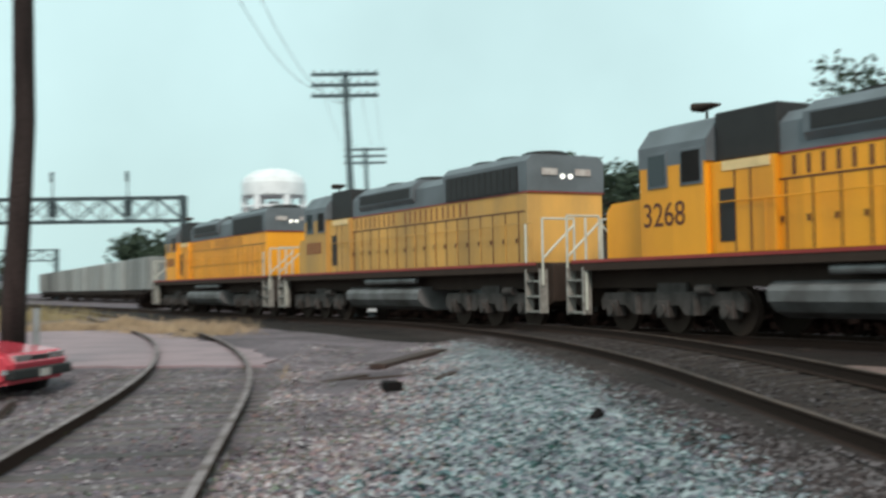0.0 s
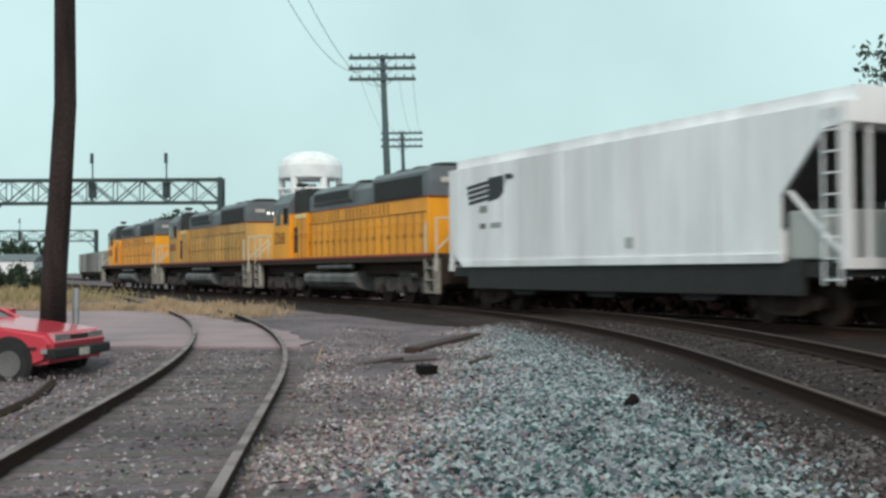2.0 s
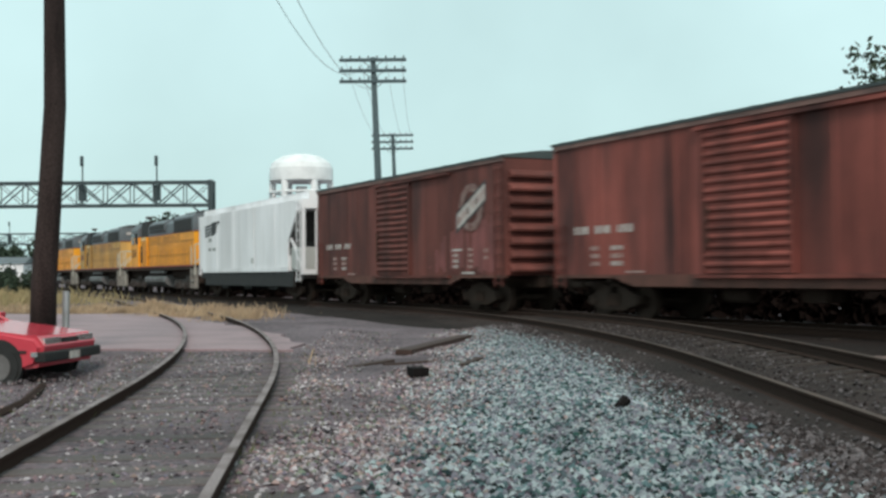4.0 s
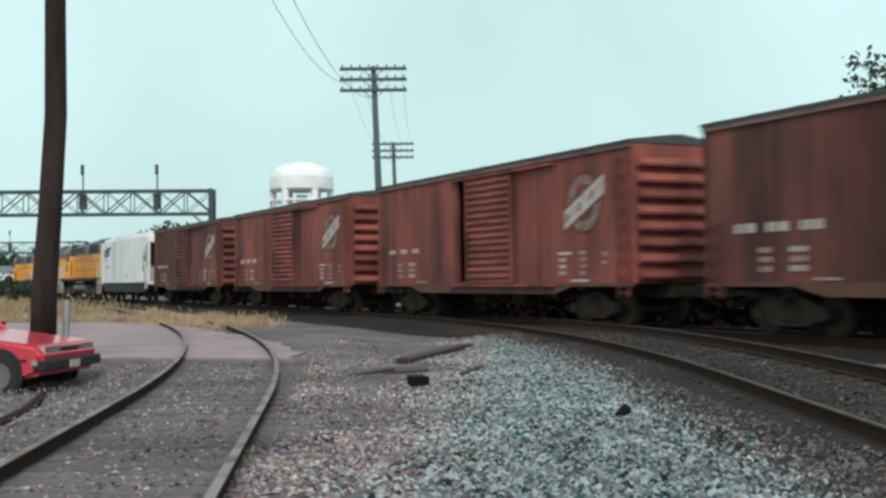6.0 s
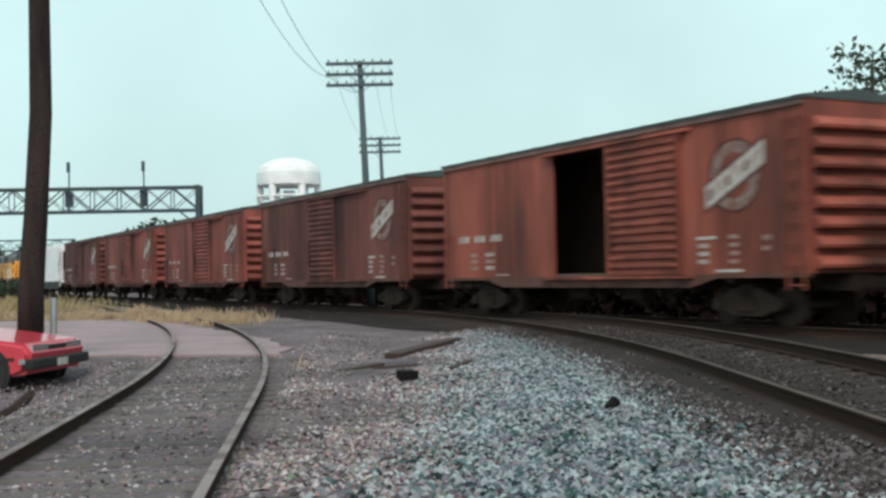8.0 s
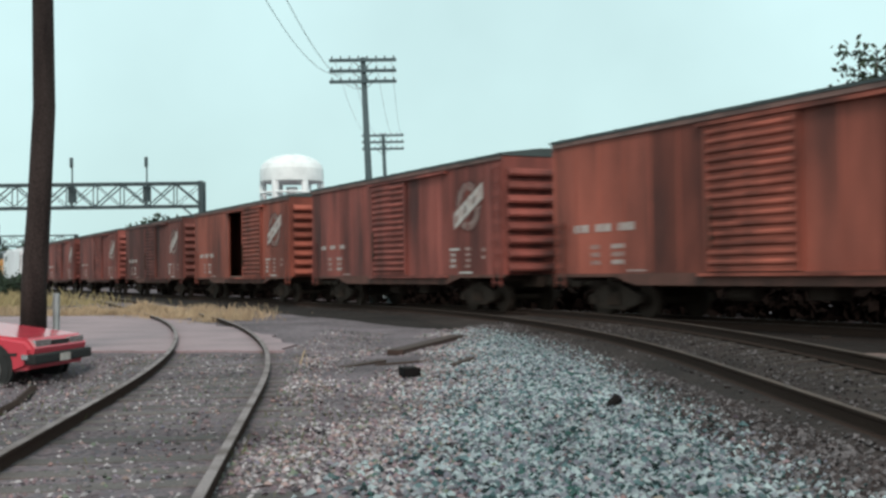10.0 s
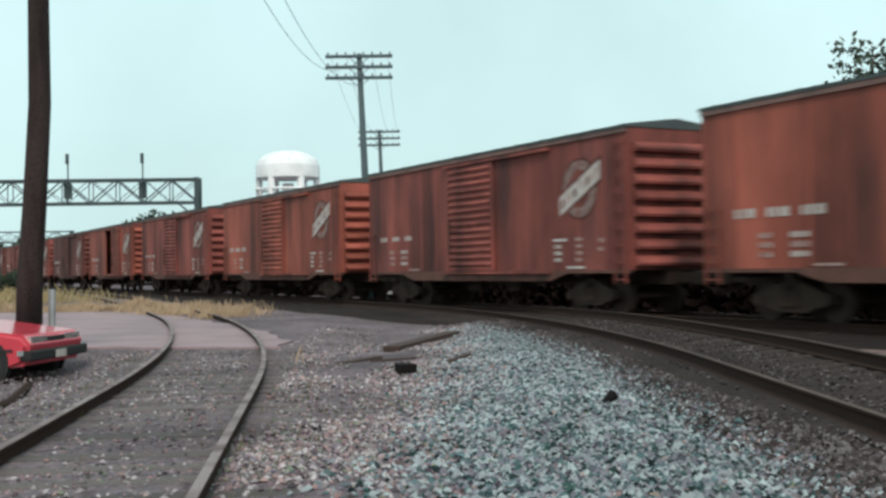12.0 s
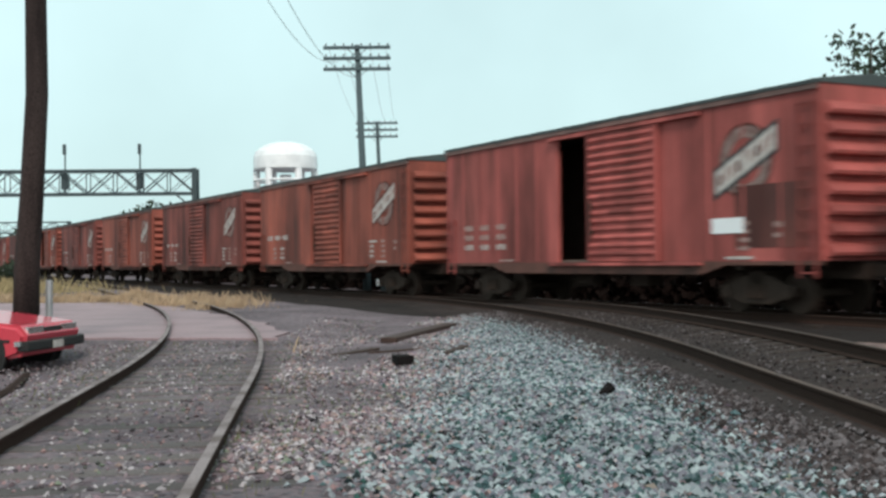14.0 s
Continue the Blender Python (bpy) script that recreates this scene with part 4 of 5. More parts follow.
STYLE = [(2, 0.0, 4), (0, 0.0, 0), (0, 0.7, 2), (2, 0.0, 0), (1, 2.5, 0), (0, 0.0, 2), (1, 0.0, 0), (0, 0.0, 2), (1, 0.55, 0), (3, 1.45, 3), (1, 0.0, 0), (0, 0.0, 0), (1, 0.0, 0)]
TONE = ["dull oxide red", "bright oxide red", "dark brown-red", "faded pinkish red"]
made = {}
for n, (paint, slide, style) in enumerate(STYLE, start=1):
    key = (paint, slide, style)
    if key not in made:
        made[key] = boxcar(f"{TONE[paint]} boxcar with white stencils" + (", door standing open" if slide else ", door shut"), M_RED[paint], slide, style)
        car = made[key]
    else:
        car = copy_thing(made[key], pose(0, 0, 0))
    run(car, S0 - PITCH * n - BODY / 2)


def motions():
    for ob, s in TRAIN:
        turn = pose(0, 0, 0, 0, 0, math.degrees(TH))
        walk(ob, [(t, Matrix.Translation(main_line(s + SPEED * t)) @ turn) for t in (0.0, 3.5, 7.0, 10.5, 14.0)])
        for wheel in ob.children_recursive:       # every axle rolls on the rail
            if wheel.name.startswith("wheelset"):
                y, r = wheel.location.y, wheel.location.z
                step = math.degrees(SPEED / r / FPS)
                walk(wheel, [(k / FPS, pose(0, y, r, -(k * step) % 360)) for k in range(14 * FPS + 1)])


# ---- standing hopper cars on a far track ----
def far_hopper():
    c = thing("hopper_car", "pale grey hopper car standing in the distance", "freight car", "standing hopper cars")
    bm = B()
    box(bm, -1.5, 1.5, -6.7, 6.7, 1.3, 4.6, 0.1)
    part("body", bm, M_GREYCAR, c)
    bm = B()
    box(bm, -1.58, -1.5, -0.06, 0.06, 1.35, 4.5)
    post = mesh_of("side_post", bm, M_GREYCAR)
    for y in np.linspace(-6.5, 6.5, 9):
        part("side_post", post, None, c, m=pose(0, y, 0))
    bm = B()
    box(bm, -1.3, 1.3, -7.4, 7.4, 0.85, 1.3)
    for y in (-2.5, 2.5):
        prism(bm, [(y - 1.4, 1.0), (y + 1.4, 1.0), (y + 0.4, 0.5), (y - 0.4, 0.5)], 0, -1.1, 1.1)
    part("underframe", bm, M_DARK, c)
    for y in (-5.4, 5.4):
        freight_truck(c, y)
    return c


FAR_TH = radians(24.3)
first = None
for i in range(7):
    d = 8 + i * 15.4
    m = Matrix.Translation((-70 + math.sin(FAR_TH) * d, 210 - math.cos(FAR_TH) * d, RAIL)) @ pose(0, 0, 0, 0, 0, 24.3)
    if first is None:
        first = far_hopper()
        first.matrix_basis = m
    else:
        copy_thing(first, m)
FARLINE = [(-70 - math.sin(FAR_TH) * s, 210 + math.cos(FAR_TH) * s, FAR_TH) for s in np.arange(-140, 140, 7.0)]
track("distant storage track under the standing cars", FARLINE, ties=(0, 0))

# ---- poles, wires, signal bridge, water tower ----
def line_pole(x, y, top, arm, label):
    p = thing("utility_pole", label, "utility pole", "line poles", m=pose(x, y, 0))
    bm = B()
    chain(bm, [(0.35, 0, 0), (0.2, 0, top * 0.5), (0, 0, top)], [0.19, 0.16, 0.12], 10)
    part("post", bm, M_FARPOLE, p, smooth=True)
    for i in range(3):
        z = top - 0.14 - i * 0.49
        bm = B()
        box(bm, -arm / 2, arm / 2, -0.2, -0.08, z - 0.07, z + 0.07)
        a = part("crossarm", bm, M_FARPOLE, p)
        for k in np.linspace(-arm / 2 + 0.12, arm / 2 - 0.12, 8):
            bm = B()
            rod(bm, (k, -0.14, z + 0.07), (k, -0.14, z + 0.19), 0.03, 0.04, seg=6)
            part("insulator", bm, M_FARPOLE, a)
        bm = B()
        rod(bm, (-0.5, -0.14, z - 0.02), (0, -0.1, z - 0.4), 0.018, seg=5)
        rod(bm, (0.5, -0.14, z - 0.02), (0, -0.1, z - 0.4), 0.018, seg=5)
        part("brace", bm, M_FARPOLE, p)
    return p


line_pole(-3.42, 51.0, 11.36, 3.05, "tall blue-grey pole with three crossarms")
line_pole(-4.1, 82.0, 11.72, 3.05, "blue-grey pole with three crossarms farther along")

near_pole = thing("utility_pole", "thick dark leaning wooden pole behind the red car", "utility pole", m=pose(-6.68, 18.4, 0))
bm = B()
chain(bm, [(-0.03, 0, -0.1), (0.0, 0, 1.4), (0.09, 0, 2.6), (0.19, 0, 4.3), (0.18, 0, 6.5), (0.18, 0, 11.9)], [0.22, 0.205, 0.19, 0.178, 0.166, 0.133], 14)
part("post", bm, M_POLE, near_pole, smooth=True)
bm = B()
rod(bm, (0.32, 0.1, -0.05), (0.33, 0.1, 1.25), 0.06, seg=8)
part("cable_guard", bm, M_GALV, near_pole, "pale galvanised cable guard")
bm = B()
box(bm, -1.3, 2.3, -0.28, -0.13, 11.2, 11.36)
part("crossarm", bm, M_POLE, near_pole)


def wire(a, b, sag, r=0.018):
    bm = B()
    a, b = Vector(a), Vector(b)
    pts = [a.lerp(b, i / 24) - Vector((0, 0, 4 * sag * (i / 24) * (1 - i / 24))) for i in range(25)]
    chain(bm, pts, [r] * 25, 5)
    tagged(part("overhead_wire", bm, M_WIRE), "thin dark sagging overhead wire", "wire", "overhead wires")


wire((-4.3, 50.9, 10.6), (-5.15, 18.2, 11.37), 1.9, 0.01)
wire((-3.5, 50.9, 9.9), (-4.6, 18.2, 11.37), 1.75, 0.01)
for k in (-1.3, -0.6, 0.6, 1.3):
    wire((-3.42 + k, 51, 11.3), (-4.1 + k, 82, 11.65), 0.5, 0.008)


def signal_bridge(m, span):
    g = thing("signal_bridge", "dark steel lattice signal bridge over the tracks", "signal bridge", "signal bridges", m=m)
    z0, z1 = 6.95, 8.75
    for y in (-0.6, 0.6):
        for z in (z0, z1):
            bm = B()
            box(bm, 0, span, y - 0.08, y + 0.08, z - 0.1, z + 0.1)
            part("chord", bm, M_STEEL, g)
        k = 9
        for i in range(k):
            a, b = span * i / k, span * (i + 1) / k
            bm = B()
            p, q = ((a, z0), (b, z1)) if i % 2 else ((a, z1), (b, z0))
            rod(bm, (p[0], y, p[1]), (q[0], y, q[1]), 0.055, seg=6)
            rod(bm, (a, y, z0), (a, y, z1), 0.045, seg=6)
            rod(bm, (p[0], y, q[1]), (q[0], y, p[1]), 0.03, seg=6)
            part("lattice_bar", bm, M_STEEL, g)
    for x in (0.0, span):
        bm = B()
        for y in (-0.6, 0.6):
            box(bm, x - 0.18, x + 0.18, y - 0.1, y + 0.1, 0, z1 + 0.15)
        for i in range(6):
            rod(bm, (x, -0.6, 0.3 + i * 1.1), (x, 0.6, 1.4 + i * 1.1), 0.04, seg=6)
        part("leg", bm, M_STEEL, g)
    bm = B()
    rod(bm, (0, 0, 5.6), (1.6, 0, z0), 0.07, seg=6)
    part("knee_brace", bm, M_STEEL, g)
    bm = B()
    rod(bm, (span, 0, 5.6), (span - 1.6, 0, z0), 0.07, seg=6)
    part("knee_brace", bm, M_STEEL, g)
    for x in (span * 0.46, span * 0.77):
        bm = B()
        rod(bm, (x, 0, z0), (x, 0, z1 + 2.0), 0.06, seg=6)
        box(bm, x - 0.25, x + 0.25, -0.3, 0.3, z0 + 0.4, z1 - 0.2)
        mast = part("signal_mast", bm, M_STEEL, g)
        bm = B()
        box(bm, x - 0.12, x + 0.12, -0.3, -0.06, z1 + 1.3, z1 + 2.1, 0.04)
        part("signal_head", bm, M_STEEL, mast)
    return g


signal_bridge(pose(-37.2, 87.0, 0, 0, 0, 2), 18.6)
signal_bridge(pose(-86.0, 190.0, 0, 0, 0, 2), 24.0)


def water_tower():
    w = thing("water_tower", "white bulbous municipal water tower on legs", "water tower", m=pose(-33.0, 250.0, 0))
    bm = B()
    prof = [(0.01, 28.3), (2.2, 28.15), (4.2, 27.7), (5.7, 26.9), (6.65, 26.0), (7.05, 24.9), (7.1, 23.4), (7.1, 22.2), (6.9, 22.0), (0.01, 21.9)]
    rings = [[bm.verts.new((r * math.cos(6.28318 * i / 64), r * math.sin(6.28318 * i / 64), z)) for i in range(64)] for r, z in prof]
    for a, b in zip(rings, rings[1:]):
        for i in range(64):
            bm.faces.new((a[i], a[(i + 1) % 64], b[(i + 1) % 64], b[i]))
    part("tank", bm, M_TOWER, w)
    for i in range(6):
        a = 6.28318 * i / 6 + 0.06
        bm = B()
        rod(bm, (6.5 * math.cos(a), 6.5 * math.sin(a), 0), (6.4 * math.cos(a), 6.4 * math.sin(a), 22.1), 0.8, seg=10)
        part("leg", bm, M_TOWER, w)
    bm = B()
    rod(bm, (0, 0, 0), (0, 0, 21), 1.3, seg=16)
    part("riser_pipe", bm, M_TOWER, w)
    bm = B()
    for i in range(24):
        a, b = 6.28318 * i / 24, 6.28318 * (i + 1) / 24
        rod(bm, (6.9 * math.cos(a), 6.9 * math.sin(a), 19.6), (6.9 * math.cos(b), 6.9 * math.sin(b), 19.6), 0.3, seg=6)
    part("balcony_ring", bm, M_TOWER, w)


water_tower()

# ---- red car ----
def red_car():
    c = thing("coupe_car", "glossy red 1980s coupe parked beside the siding", "car", m=pose(-7.89, 17.1, -0.10, 0, 0, -99))
    # local: +y is ahead, x across
    side = [(2.2, 0.42), (2.24, 0.6), (2.12, 0.74), (0.85, 0.9), (0.72, 0.92), (-1.5, 0.93), (-2.1, 0.9), (-2.2, 0.55), (-2.1, 0.28), (-1.75, 0.25), (1.8, 0.25), (2.15, 0.3)]
    bm = B()
    prism(bm, side, 0, -0.84, 0.84)
    bmesh.ops.bevel(bm, geom=[e for e in bm.edges if abs(e.verts[0].co.x - e.verts[1].co.x) < 0.01], offset=0.07, segments=3, affect="EDGES")
    body = part("body", bm, M_CARRED, c)
    bm = B()
    lo, hi = [], []
    for x, y in ((-0.76, 0.75), (0.76, 0.75), (0.76, -1.75), (-0.76, -1.75)):
        lo.append(bm.verts.new((x, y, 0.9)))
    for x, y in ((-0.58, -0.05), (0.58, -0.05), (0.58, -1.05), (-0.58, -1.05)):
        hi.append(bm.verts.new((x, y, 1.3)))
    for i in range(4):
        bm.faces.new((lo[i], lo[(i + 1) % 4], hi[(i + 1) % 4], hi[i]))
    bm.faces.new(hi)
    bm.faces.new(lo[::-1])
    part("greenhouse", bm, M_GLASS, c, "dark tinted windows")
    bm = B()
    box(bm, -0.6, 0.6, -1.07, -0.03, 1.285, 1.325, 0.015)
    for s in (-1, 1):
        rod(bm, (s * 0.77, 0.77, 0.9), (s * 0.59, -0.04, 1.31), 0.028, seg=6)
        rod(bm, (s * 0.77, -1.76, 0.9), (s * 0.59, -1.06, 1.31), 0.05, seg=6)
        rod(bm, (s * 0.775, -0.55, 0.9), (s * 0.6, -0.55, 1.31), 0.03, seg=6)
    part("roof", bm, M_CARRED, c)
    for s in (-1, 1):
        bm = B()
        box(bm, s * 0.5 - 0.22, s * 0.5 + 0.22, 2.14, 2.225, 0.6, 0.71)
        part("headlight", bm, M_CHROME, body)
        bm = B()
        box(bm, s * 0.8 - 0.1, s * 0.8 + 0.1, 2.1, 2.2, 0.45, 0.52)
        part("turn_signal", bm, M_CHROME, body)
        for y in (1.58, -1.1):
            bm = B()
            rod(bm, (s * 0.66, y, 0.3), (s * 0.86, y, 0.3), 0.3, seg=24)
            wh = part("wheel", bm, M_TYRE, c)
            bm = B()
            rod(bm, (s * 0.855, y, 0.3), (s * 0.875, y, 0.3), 0.19, seg=20)
            part("hubcap", bm, M_TANK, wh)
            bm = B()
            rod(bm, (s * 0.80, y, 0.34), (s * 0.845, y, 0.34), 0.36, seg=24)
            part("wheel_arch", bm, M_TYRE, body)
        bm = B()
        box(bm, s * 0.845 - 0.012, s * 0.845 + 0.012, -2.0, 2.0, 0.5, 0.54)
        part("side_trim", bm, M_TYRE, body)
        # black cladding that also paints in the shade along the lower body
        bm = B()
        box(bm, s * 0.846 - 0.014, s * 0.846 + 0.014, -0.7, 1.2, 0.26, 0.38, 0.008)
        part("rocker_panel", bm, M_TYRE, body, "black plastic lower sill, also painting the lower body's shade")
        bm = B()
        box(bm, s * 0.92 - 0.08, s * 0.92 + 0.08, 0.45, 0.6, 0.92, 1.04, 0.02)
        part("wing_mirror", bm, M_CARRED, body)
    bm = B()
    box(bm, -0.86, 0.86, 2.12, 2.3, 0.37, 0.52, 0.03)
    part("bumper", bm, M_TYRE, c, "black plastic bumper")
    bm = B()
    box(bm, -0.25, 0.25, 2.16, 2.225, 0.6, 0.69)
    part("grille", bm, M_TYRE, body)
    bm = B()
    box(bm, -0.15, 0.15, 2.3, 2.31, 0.38, 0.49)
    part("plate", bm, M_WHITE, c, "small white plate")


red_car()


# ---- timbers and debris ----
def timber(x, y, z, l, w, h, rz, label="dark scrap timber lying on the stones", wood=M_WOOD):
    bm = B()
    box(bm, -w / 2, w / 2, -l / 2, l / 2, 0, h, 0.012)
    tagged(part("timber", bm, wood, m=pose(x, y, z, 0, 0, rz)), label, "timber", "scrap timbers")


timber(-0.235, 20.7, 0.14, 4.4, 0.28, 0.09, -14.3, label="thick brown timber lying on the cinders")
timber(-1.17, 16.55, 0.14, 1.25, 0.16, 0.045, -24, label="thin weathered plank lying on the stones")
timber(-0.62, 16.6, 0.14, 0.9, 0.1, 0.045, -50, label="short split plank lying on the stones")
timber(-0.42, 14.4, 0.16, 0.27, 0.22, 0.13, 20, label="short dark block of wood on the stones", wood=M_LUMP)
timber(0.29, 16.2, 0.15, 1.3, 0.1, 0.08, -13.3)
bm = B()
chain(bm, [(1.53, 10.52, 0.2), (1.58, 10.55, 0.24), (1.64, 10.6, 0.28), (1.68, 10.64, 0.26)], [0.03, 0.045, 0.055, 0.03], 7)
tagged(part("broken_tie_end", bm, M_LUMP), "black broken lump of timber among the stones", "timber")


# added heap of pale soil; the lens border's pink fringe is in its colour
bm = B()
ring = [bm.verts.new((6.75 + (0.75 + 0.12 * math.sin(3 * a)) * math.cos(a), 16.9 + (1.3 + 0.2 * math.cos(4 * a)) * math.sin(a), 0.02)) for a in np.linspace(0, 5.96, 20)]
top = [bm.verts.new((6.75 + (v.co.x - 6.75) * 0.6, 16.9 + (v.co.y - 16.9) * 0.6, 0.12)) for v in ring]
for i in range(20):
    bm.faces.new((ring[i], ring[(i + 1) % 20], top[(i + 1) % 20], top[i]))
bm.faces.new(top)
tagged(part("spilt_sand", bm, M_SAND, smooth=True), "low added heap of pale soil beside the joining track, tinted with the lens border's pink fringe", "soil", kind="stuff")


# ---- loose stone, weeds ----
def on_rails(x, y):
    for line in (SIDING, JOIN):
        for px, py, h in line[::2]:
            if abs(py - y) < 0.35:
                d = (x - px) * math.cos(h)
                if abs(abs(d) - 0.75) < 0.16:
                    return True
    return False


def stones(name, label, spots, material):
    rng = random.Random(11)
    vs, fs = [], []
    base = [(1, 0, 0), (-1, 0, 0), (0, 1, 0), (0, -1, 0), (0, 0, 1), (0, 0, -1)]
    faces = [(0, 2, 4), (2, 1, 4), (1, 3, 4), (3, 0, 4), (2, 0, 5), (1, 2, 5), (3, 1, 5), (0, 3, 5)]
    for x, y, z, r in spots:
        k, a = len(vs), rng.uniform(0, 6.28)
        c, s = math.cos(a), math.sin(a)
        sx, sy, sz = r * rng.uniform(0.7, 1.4), r * rng.uniform(0.6, 1.1), r * rng.uniform(0.5, 0.95)
        tilt = rng.uniform(-0.5, 0.5)
        for u, v, w in base:
            u, v, w = u * sx * rng.uniform(0.75, 1.2), v * sy * rng.uniform(0.75, 1.2), w * sz
            w2 = w + u * tilt
            vs.append((x + u * c - v * s, y + u * s + v * c, z + w2))
        fs += [tuple(k + i for i in f) for f in faces]
    me = bpy.data.meshes.new(name)
    me.from_pydata(vs, [], fs)
    me.materials.append(material)
    tagged(new(name, me), label, "gravel", kind="stuff")


rng = random.Random(5)
spots, brown, sooty = [], [], []
for i in range(105000):
    y = 3.2 + 26 * rng.random() ** 1.5
    t = rng.random()
    x = -1.3 - (y - 4) * 0.06 + t * 4.75
    if noise.noise((x * 0.6, y * 0.35, 7)) + 0.95 * math.exp(-((x - 1.5) / 1.75) ** 2) - max(0, (y - 17) * 0.06) < rng.uniform(-0.1, 0.75) or x > 3.24 - max(0.0, y - 14) ** 2 / 130:
        continue
    spot = (x, y, stone_height(x, y) + 0.009, rng.uniform(0.016, 0.043) * (1.35 if rng.random() < 0.07 else 1))
    heap = rng.random() < min(0.84, (x + 0.75 - 0.055 * (y - 8) + 0.5 * noise.noise((x * 0.9, y * 0.5, 4))) / 1.5)
    if x > 2.4 - max(0.0, y - 14) ** 2 / 130 + rng.uniform(-0.45, 0.35):
        sooty.append(spot)
    elif heap:
        spots.append(spot)
    else:
        brown.append((x, y, spot[2] - 0.002, spot[3] * 0.8))
stones("crushed_stone", "pale blue-grey crushed stone heaped between tracks", spots, M_STONE)
spots = brown
for i in range(38000):
    x, y = rng.uniform(-9, 9), 4 + 22 * rng.random() ** 1.4
    if x > -1.2 and x < 2.2 or x > 6.6 or (y > 18.5 and x < -2.6) or on_rails(x, y):
        continue
    z = stone_height(x, y)
    (spots if x < 2 else sooty).append((x, y, z + 0.005, rng.uniform(0.01, 0.028)))
M_CINDER = pebbles("cinder_stone", [(0.0229, 0.0172, 0.0217), (0.243, 0.164, 0.174), (0.114, 0.0884, 0.107), (0.373, 0.257, 0.239), (0.158, 0.143, 0.188), (0.286, 0.172, 0.167), (0.165, 0.193, 0.144), (0.043, 0.0342, 0.0405), (0.144, 0.186, 0.202), (0.343, 0.3, 0.217), (0.0716, 0.0571, 0.0723), (0.43, 0.329, 0.326), (0.0172, 0.0143, 0.0174), (0.215, 0.186, 0.231), (0.441, 0.396, 0.408)], 20, islands=True)
stones("cinder_gravel", "brown scattered cinders along the siding", spots, M_CINDER)
stones("sooty_gravel", "dark sooty stone along the joining track", sooty, M_DARKSTONE)


def grass(name, label, patches, height, material):
    r2 = random.Random(8)
    vs, fs = [], []
    for x0, y0, sx, sy, count in patches:
        for i in range(count):
            x, y = r2.gauss(x0, sx), r2.gauss(y0, sy)
            clump = noise.noise((x * 0.9, y * 1.1, 6))
            if clump < -0.12:
                continue
            h, a = height * r2.uniform(0.4, 1.15) * (0.7 + 1.2 * max(0, clump)), r2.uniform(0, 6.28)
            lean, w = r2.uniform(0.05, 0.6) * h, (0.02 + 0.03 * r2.random()) * height
            c, s = math.cos(a), math.sin(a)
            k = len(vs)
            z = ground_height(x, y)
            vs += [(x - s * w, y + c * w, z), (x + s * w, y - c * w, z), (x + c * lean * 0.4, y + s * lean * 0.4, z + h * 0.65), (x + c * lean, y + s * lean, z + h)]
            fs += [(k, k + 1, k + 2), (k + 2, k + 1, k + 3)]
    me = bpy.data.meshes.new(name)
    me.from_pydata(vs, [], fs)
    me.materials.append(material)
    tagged(new(name, me), label, "grass", kind="stuff")


grass("dry_grass", "dry straw-coloured grass beside the pavement",
      [(-10.5, 38.4, 1.5, 0.5, 3600), (-13.5, 39.3, 2.4, 0.5, 4600), (-17, 40.8, 3, 0.9, 3600), (-7.6, 34.8, 0.9, 0.8, 2200), (-6.4, 31.5, 0.4, 0.9, 300), (-2.05, 16.6, 0.12, 0.6, 9), (-6, 33, 0.5, 0.8, 600), (-11.5, 38.8, 0.7, 0.35, 2000), (-9.3, 37.2, 0.5, 0.35, 1200)], 0.3, M_STRAW)
grass("roadside_grass", "tall green and straw grass on the bank", [(-20, 50, 2.2, 3, 2600), (-23.5, 54, 2.5, 3, 3200), (-25, 60, 2, 3, 2500)], 0.6, mat("bank_grass", (0.3, 0.24, 0.12), 0.9, vary=0.3, size=2.5, grime=(0.36, 0.27, 0.15), amount=0.9, fine=3))
grass("weeds", "low green-brown weeds along the siding", [(-4.0, 11, 0.35, 3, 220), (-2.2, 13, 0.4, 3, 60), (-9, 17.5, 2.5, 0.7, 900), (-1.2, 9, 0.3, 3, 250), (-22, 50, 4, 4, 3000)], 0.1, mat("weed_green", (0.11, 0.115, 0.045), 0.9, vary=0.3, size=1, grime=(0.2, 0.16, 0.08), fine=3))


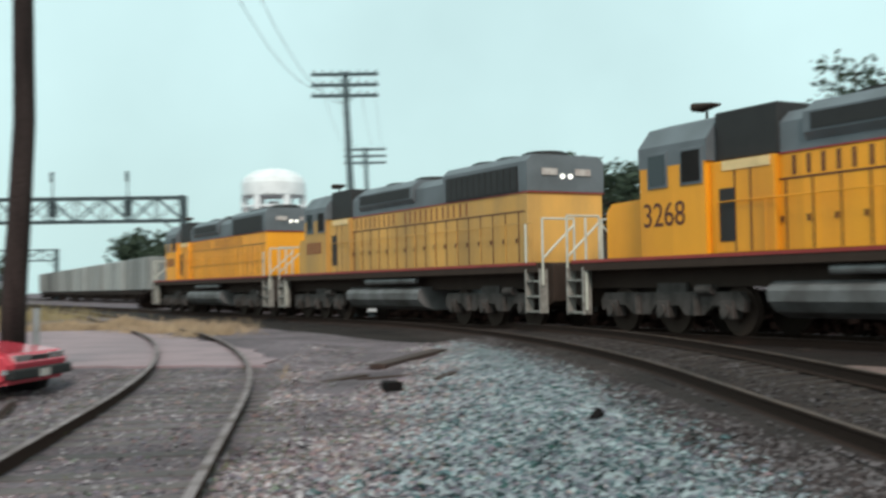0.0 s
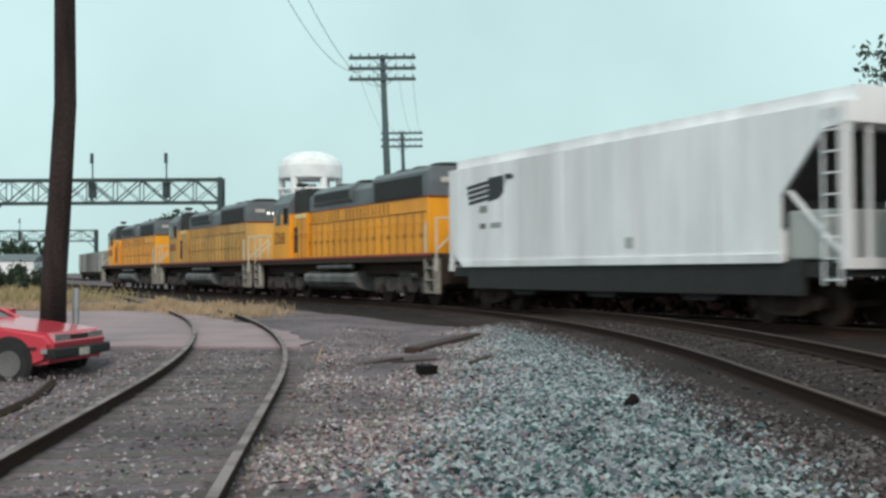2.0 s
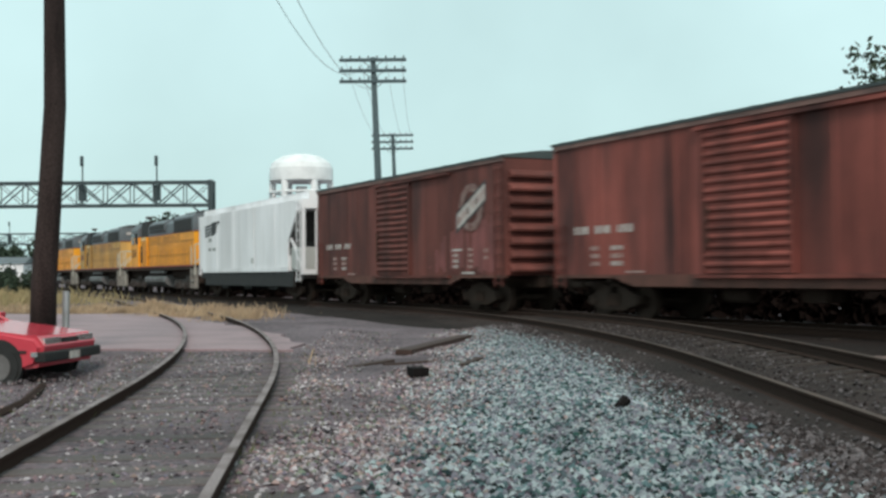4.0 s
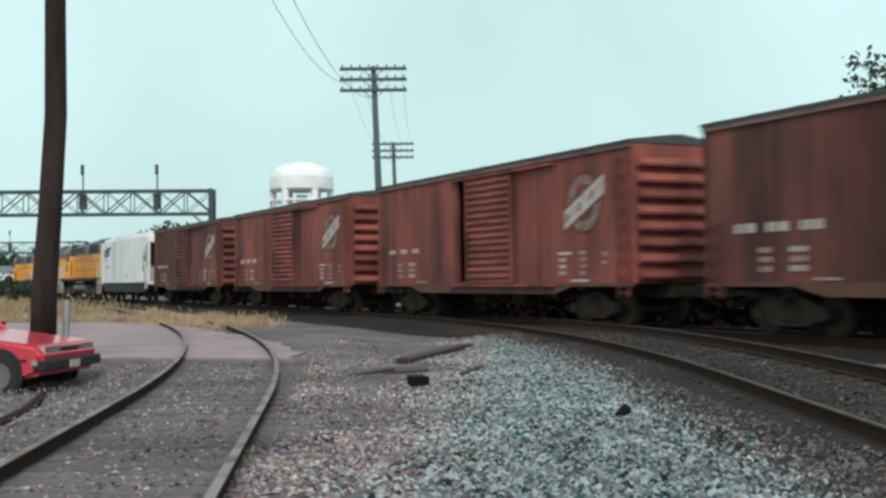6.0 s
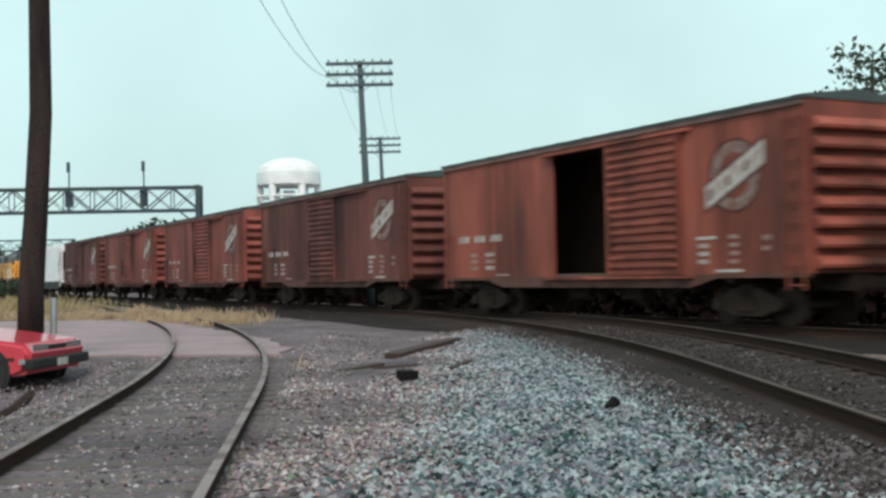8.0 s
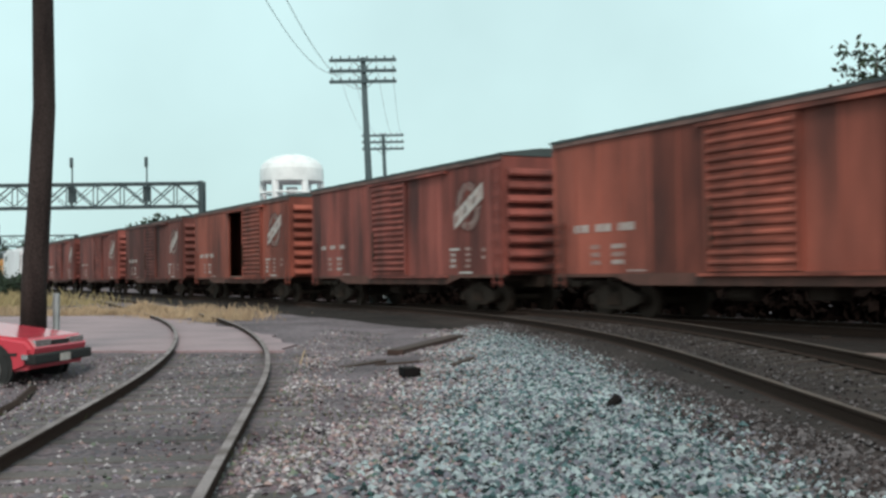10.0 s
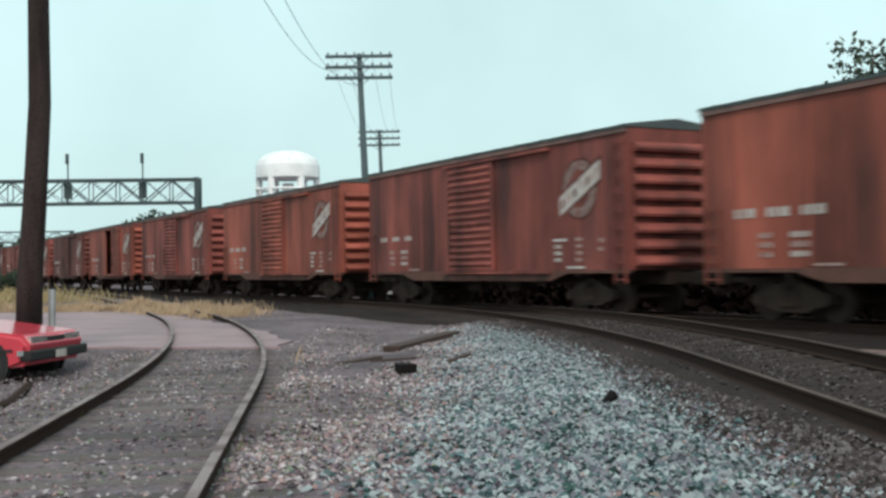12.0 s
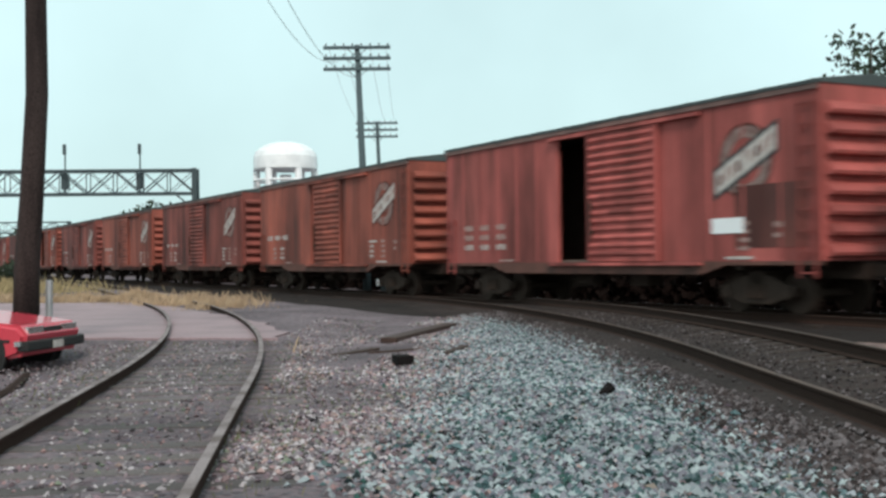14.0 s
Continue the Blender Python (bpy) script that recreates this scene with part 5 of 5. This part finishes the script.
# ---- trees and distance ----
def tree(x, y, height, width, seed, label, sparse=1.0, leaf=0.2, count=2600, base=0.25):
    r3 = random.Random(seed)
    t = thing("tree", label, "tree", m=pose(x, y, 0.05))
    bm = B()
    chain(bm, [(0, 0, 0), (0.1, 0, height * 0.3), (-0.05, 0.1, height * 0.6), (0.05, 0, height * 0.9)], [width * 0.06, width * 0.045, width * 0.03, 0.03], 8)
    tips = []
    for i in range(9):
        a, z = r3.uniform(0, 6.28), height * r3.uniform(base, 0.75)
        l = width * r3.uniform(0.25, 0.45)
        tip = (l * math.cos(a), l * math.sin(a), z + l * r3.uniform(0.3, 0.9))
        chain(bm, [(0, 0, z), (tip[0] * 0.5, tip[1] * 0.5, z + (tip[2] - z) * 0.4), tip], [width * 0.022, width * 0.014, 0.02], 6)
        tips.append(tip)
    part("trunk", bm, M_BARK, t)
    lobes = [(Vector(p), width * r3.uniform(0.16, 0.28)) for p in tips] + [(Vector((r3.gauss(0, width * 0.16), r3.gauss(0, width * 0.16), height * r3.uniform(base + 0.2, 0.95))), width * r3.uniform(0.14, 0.24)) for i in range(8)]
    vs, fs = [], []
    for i in range(int(count * sparse)):
        c, r = lobes[r3.randrange(len(lobes))]
        d = Vector((r3.gauss(0, 1), r3.gauss(0, 1), r3.gauss(0, 0.8))).normalized() * r * r3.uniform(0.5, 1.12)
        p = c + d
        u = Vector((r3.gauss(0, 1), r3.gauss(0, 1), r3.gauss(0, 1))).normalized() * leaf * r3.uniform(0.6, 1.3)
        w = u.cross(Vector((r3.gauss(0, 1), r3.gauss(0, 1), r3.gauss(0, 1)))).normalized() * leaf * 0.6
        k = len(vs)
        vs += [p - u, p + w, p + u, p - w]
        fs.append((k, k + 1, k + 2, k + 3))
    me = bpy.data.meshes.new("crown")
    me.from_pydata([tuple(v) for v in vs], [], fs)
    me.materials.append(M_LEAF)
    part("crown", me, None, t)
    return t


tree(23.6, 60.0, 14.5, 6.0, 1, "tall sparse tree behind the train", 0.26, 0.22, 2600, 0.45)
tree(15.0, 92.0, 11.0, 9.0, 2, "green tree behind the main line", leaf=0.35)
tree(20.0, 96.0, 10.0, 9.0, 3, "green tree behind the main line", leaf=0.35)
tree(-33.0, 70.0, 8.6, 5.0, 4, "dark leafy tree beside the yard", leaf=0.22, base=0.1)
tree(-38.0, 74.0, 9.0, 6.0, 5, "dark leafy tree beside the yard", leaf=0.22, base=0.1)
for i, (x, y, h, w) in enumerate(((-27.5, 72, 1.1, 2.4), (-30, 74, 1.5, 2.8), (-33.5, 76, 1.3, 2.6))):
    tree(x, y, h, w, 20 + i, "low dark green bush", leaf=0.12, count=1500, base=0.02)
for i, (x, y, h, w) in enumerate(((-60, 236, 13, 13), (-52, 240, 11, 11), (-130, 300, 9, 16), (-150, 310, 10, 18), (-112, 290, 8, 14), (-170, 300, 9, 18), (40, 240, 9, 16), (64, 230, 10, 16), (90, 220, 10, 16))):
    tree(x, y, h, w, 40 + i, "distant round green tree", leaf=0.7, count=1800, base=0.1)


def brush():
    """Added undergrowth on the far side of the main line, its near-black standing in for shade under the cars, with a
    pale lineside box in it.
    """
    r4 = random.Random(17)
    vs, fs = [], []
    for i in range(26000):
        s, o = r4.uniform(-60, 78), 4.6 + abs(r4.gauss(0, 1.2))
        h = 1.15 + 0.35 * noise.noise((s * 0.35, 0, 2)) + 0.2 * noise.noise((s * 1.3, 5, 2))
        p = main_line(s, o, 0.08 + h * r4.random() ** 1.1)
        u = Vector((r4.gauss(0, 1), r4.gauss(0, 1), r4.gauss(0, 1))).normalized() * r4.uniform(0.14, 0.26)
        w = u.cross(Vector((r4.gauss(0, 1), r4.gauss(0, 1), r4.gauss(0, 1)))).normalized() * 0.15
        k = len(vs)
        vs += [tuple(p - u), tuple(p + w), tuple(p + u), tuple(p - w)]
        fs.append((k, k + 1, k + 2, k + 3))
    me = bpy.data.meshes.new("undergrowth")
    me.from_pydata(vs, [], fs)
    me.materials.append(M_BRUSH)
    tagged(new("undergrowth", me), "added undergrowth in shade-black on the far side of the main line", "shrubs", kind="stuff")
    b = thing("lineside_box", "small pale metal box beside the main line", "cabinet", m=pose(-2.3, 50.0, 0.1))
    bm = B()
    box(bm, -0.3, 0.3, -0.2, 0.2, 0.3, 0.58, 0.03)
    part("case", bm, M_TOWER, b)
    bm = B()
    box(bm, -0.12, 0.12, -0.1, 0.1, 0, 0.3)
    part("stand", bm, M_STEEL, b)


brush()


def shed(x, y, w, d, h, rz, label):
    s = thing("far_building", label, "building", m=pose(x, y, 0, 0, 0, rz))
    bm = B()
    box(bm, -w / 2, w / 2, -d / 2, d / 2, 0, h)
    wall = part("wall", bm, M_HOPPER, s)
    bm = B()
    prism(bm, [(-d / 2 - 0.3, h), (0, h + 1.1), (d / 2 + 0.3, h)], 0, -w / 2 - 0.3, w / 2 + 0.3)
    part("roof", bm, M_GREY, s)
    for i in range(4):
        bm = B()
        k = -w / 2 + w * (i + 0.5) / 4
        box(bm, k - w * 0.06, k + w * 0.06, -d / 2 - 0.05, -d / 2, 0.9, h * 0.75)
        part("window", bm, M_GLASS, wall)


cab = thing("relay_cabinet", "small white cabinet on a post beside bushes", "cabinet", m=pose(-26.2, 60, 0.1))
bm = B()
box(bm, -0.4, 0.4, -0.25, 0.25, 0.65, 1.65, 0.04)
part("case", bm, M_TOWER, cab)
bm = B()
box(bm, -0.08, 0.08, -0.08, 0.08, 0, 0.65)
part("post", bm, M_STEEL, cab)
shed(-78, 185, 16, 10, 3.6, 10, "low white building in the far distance")
shed(-104, 215, 22, 10, 4.2, 8, "low white shed in the far distance")

motions()
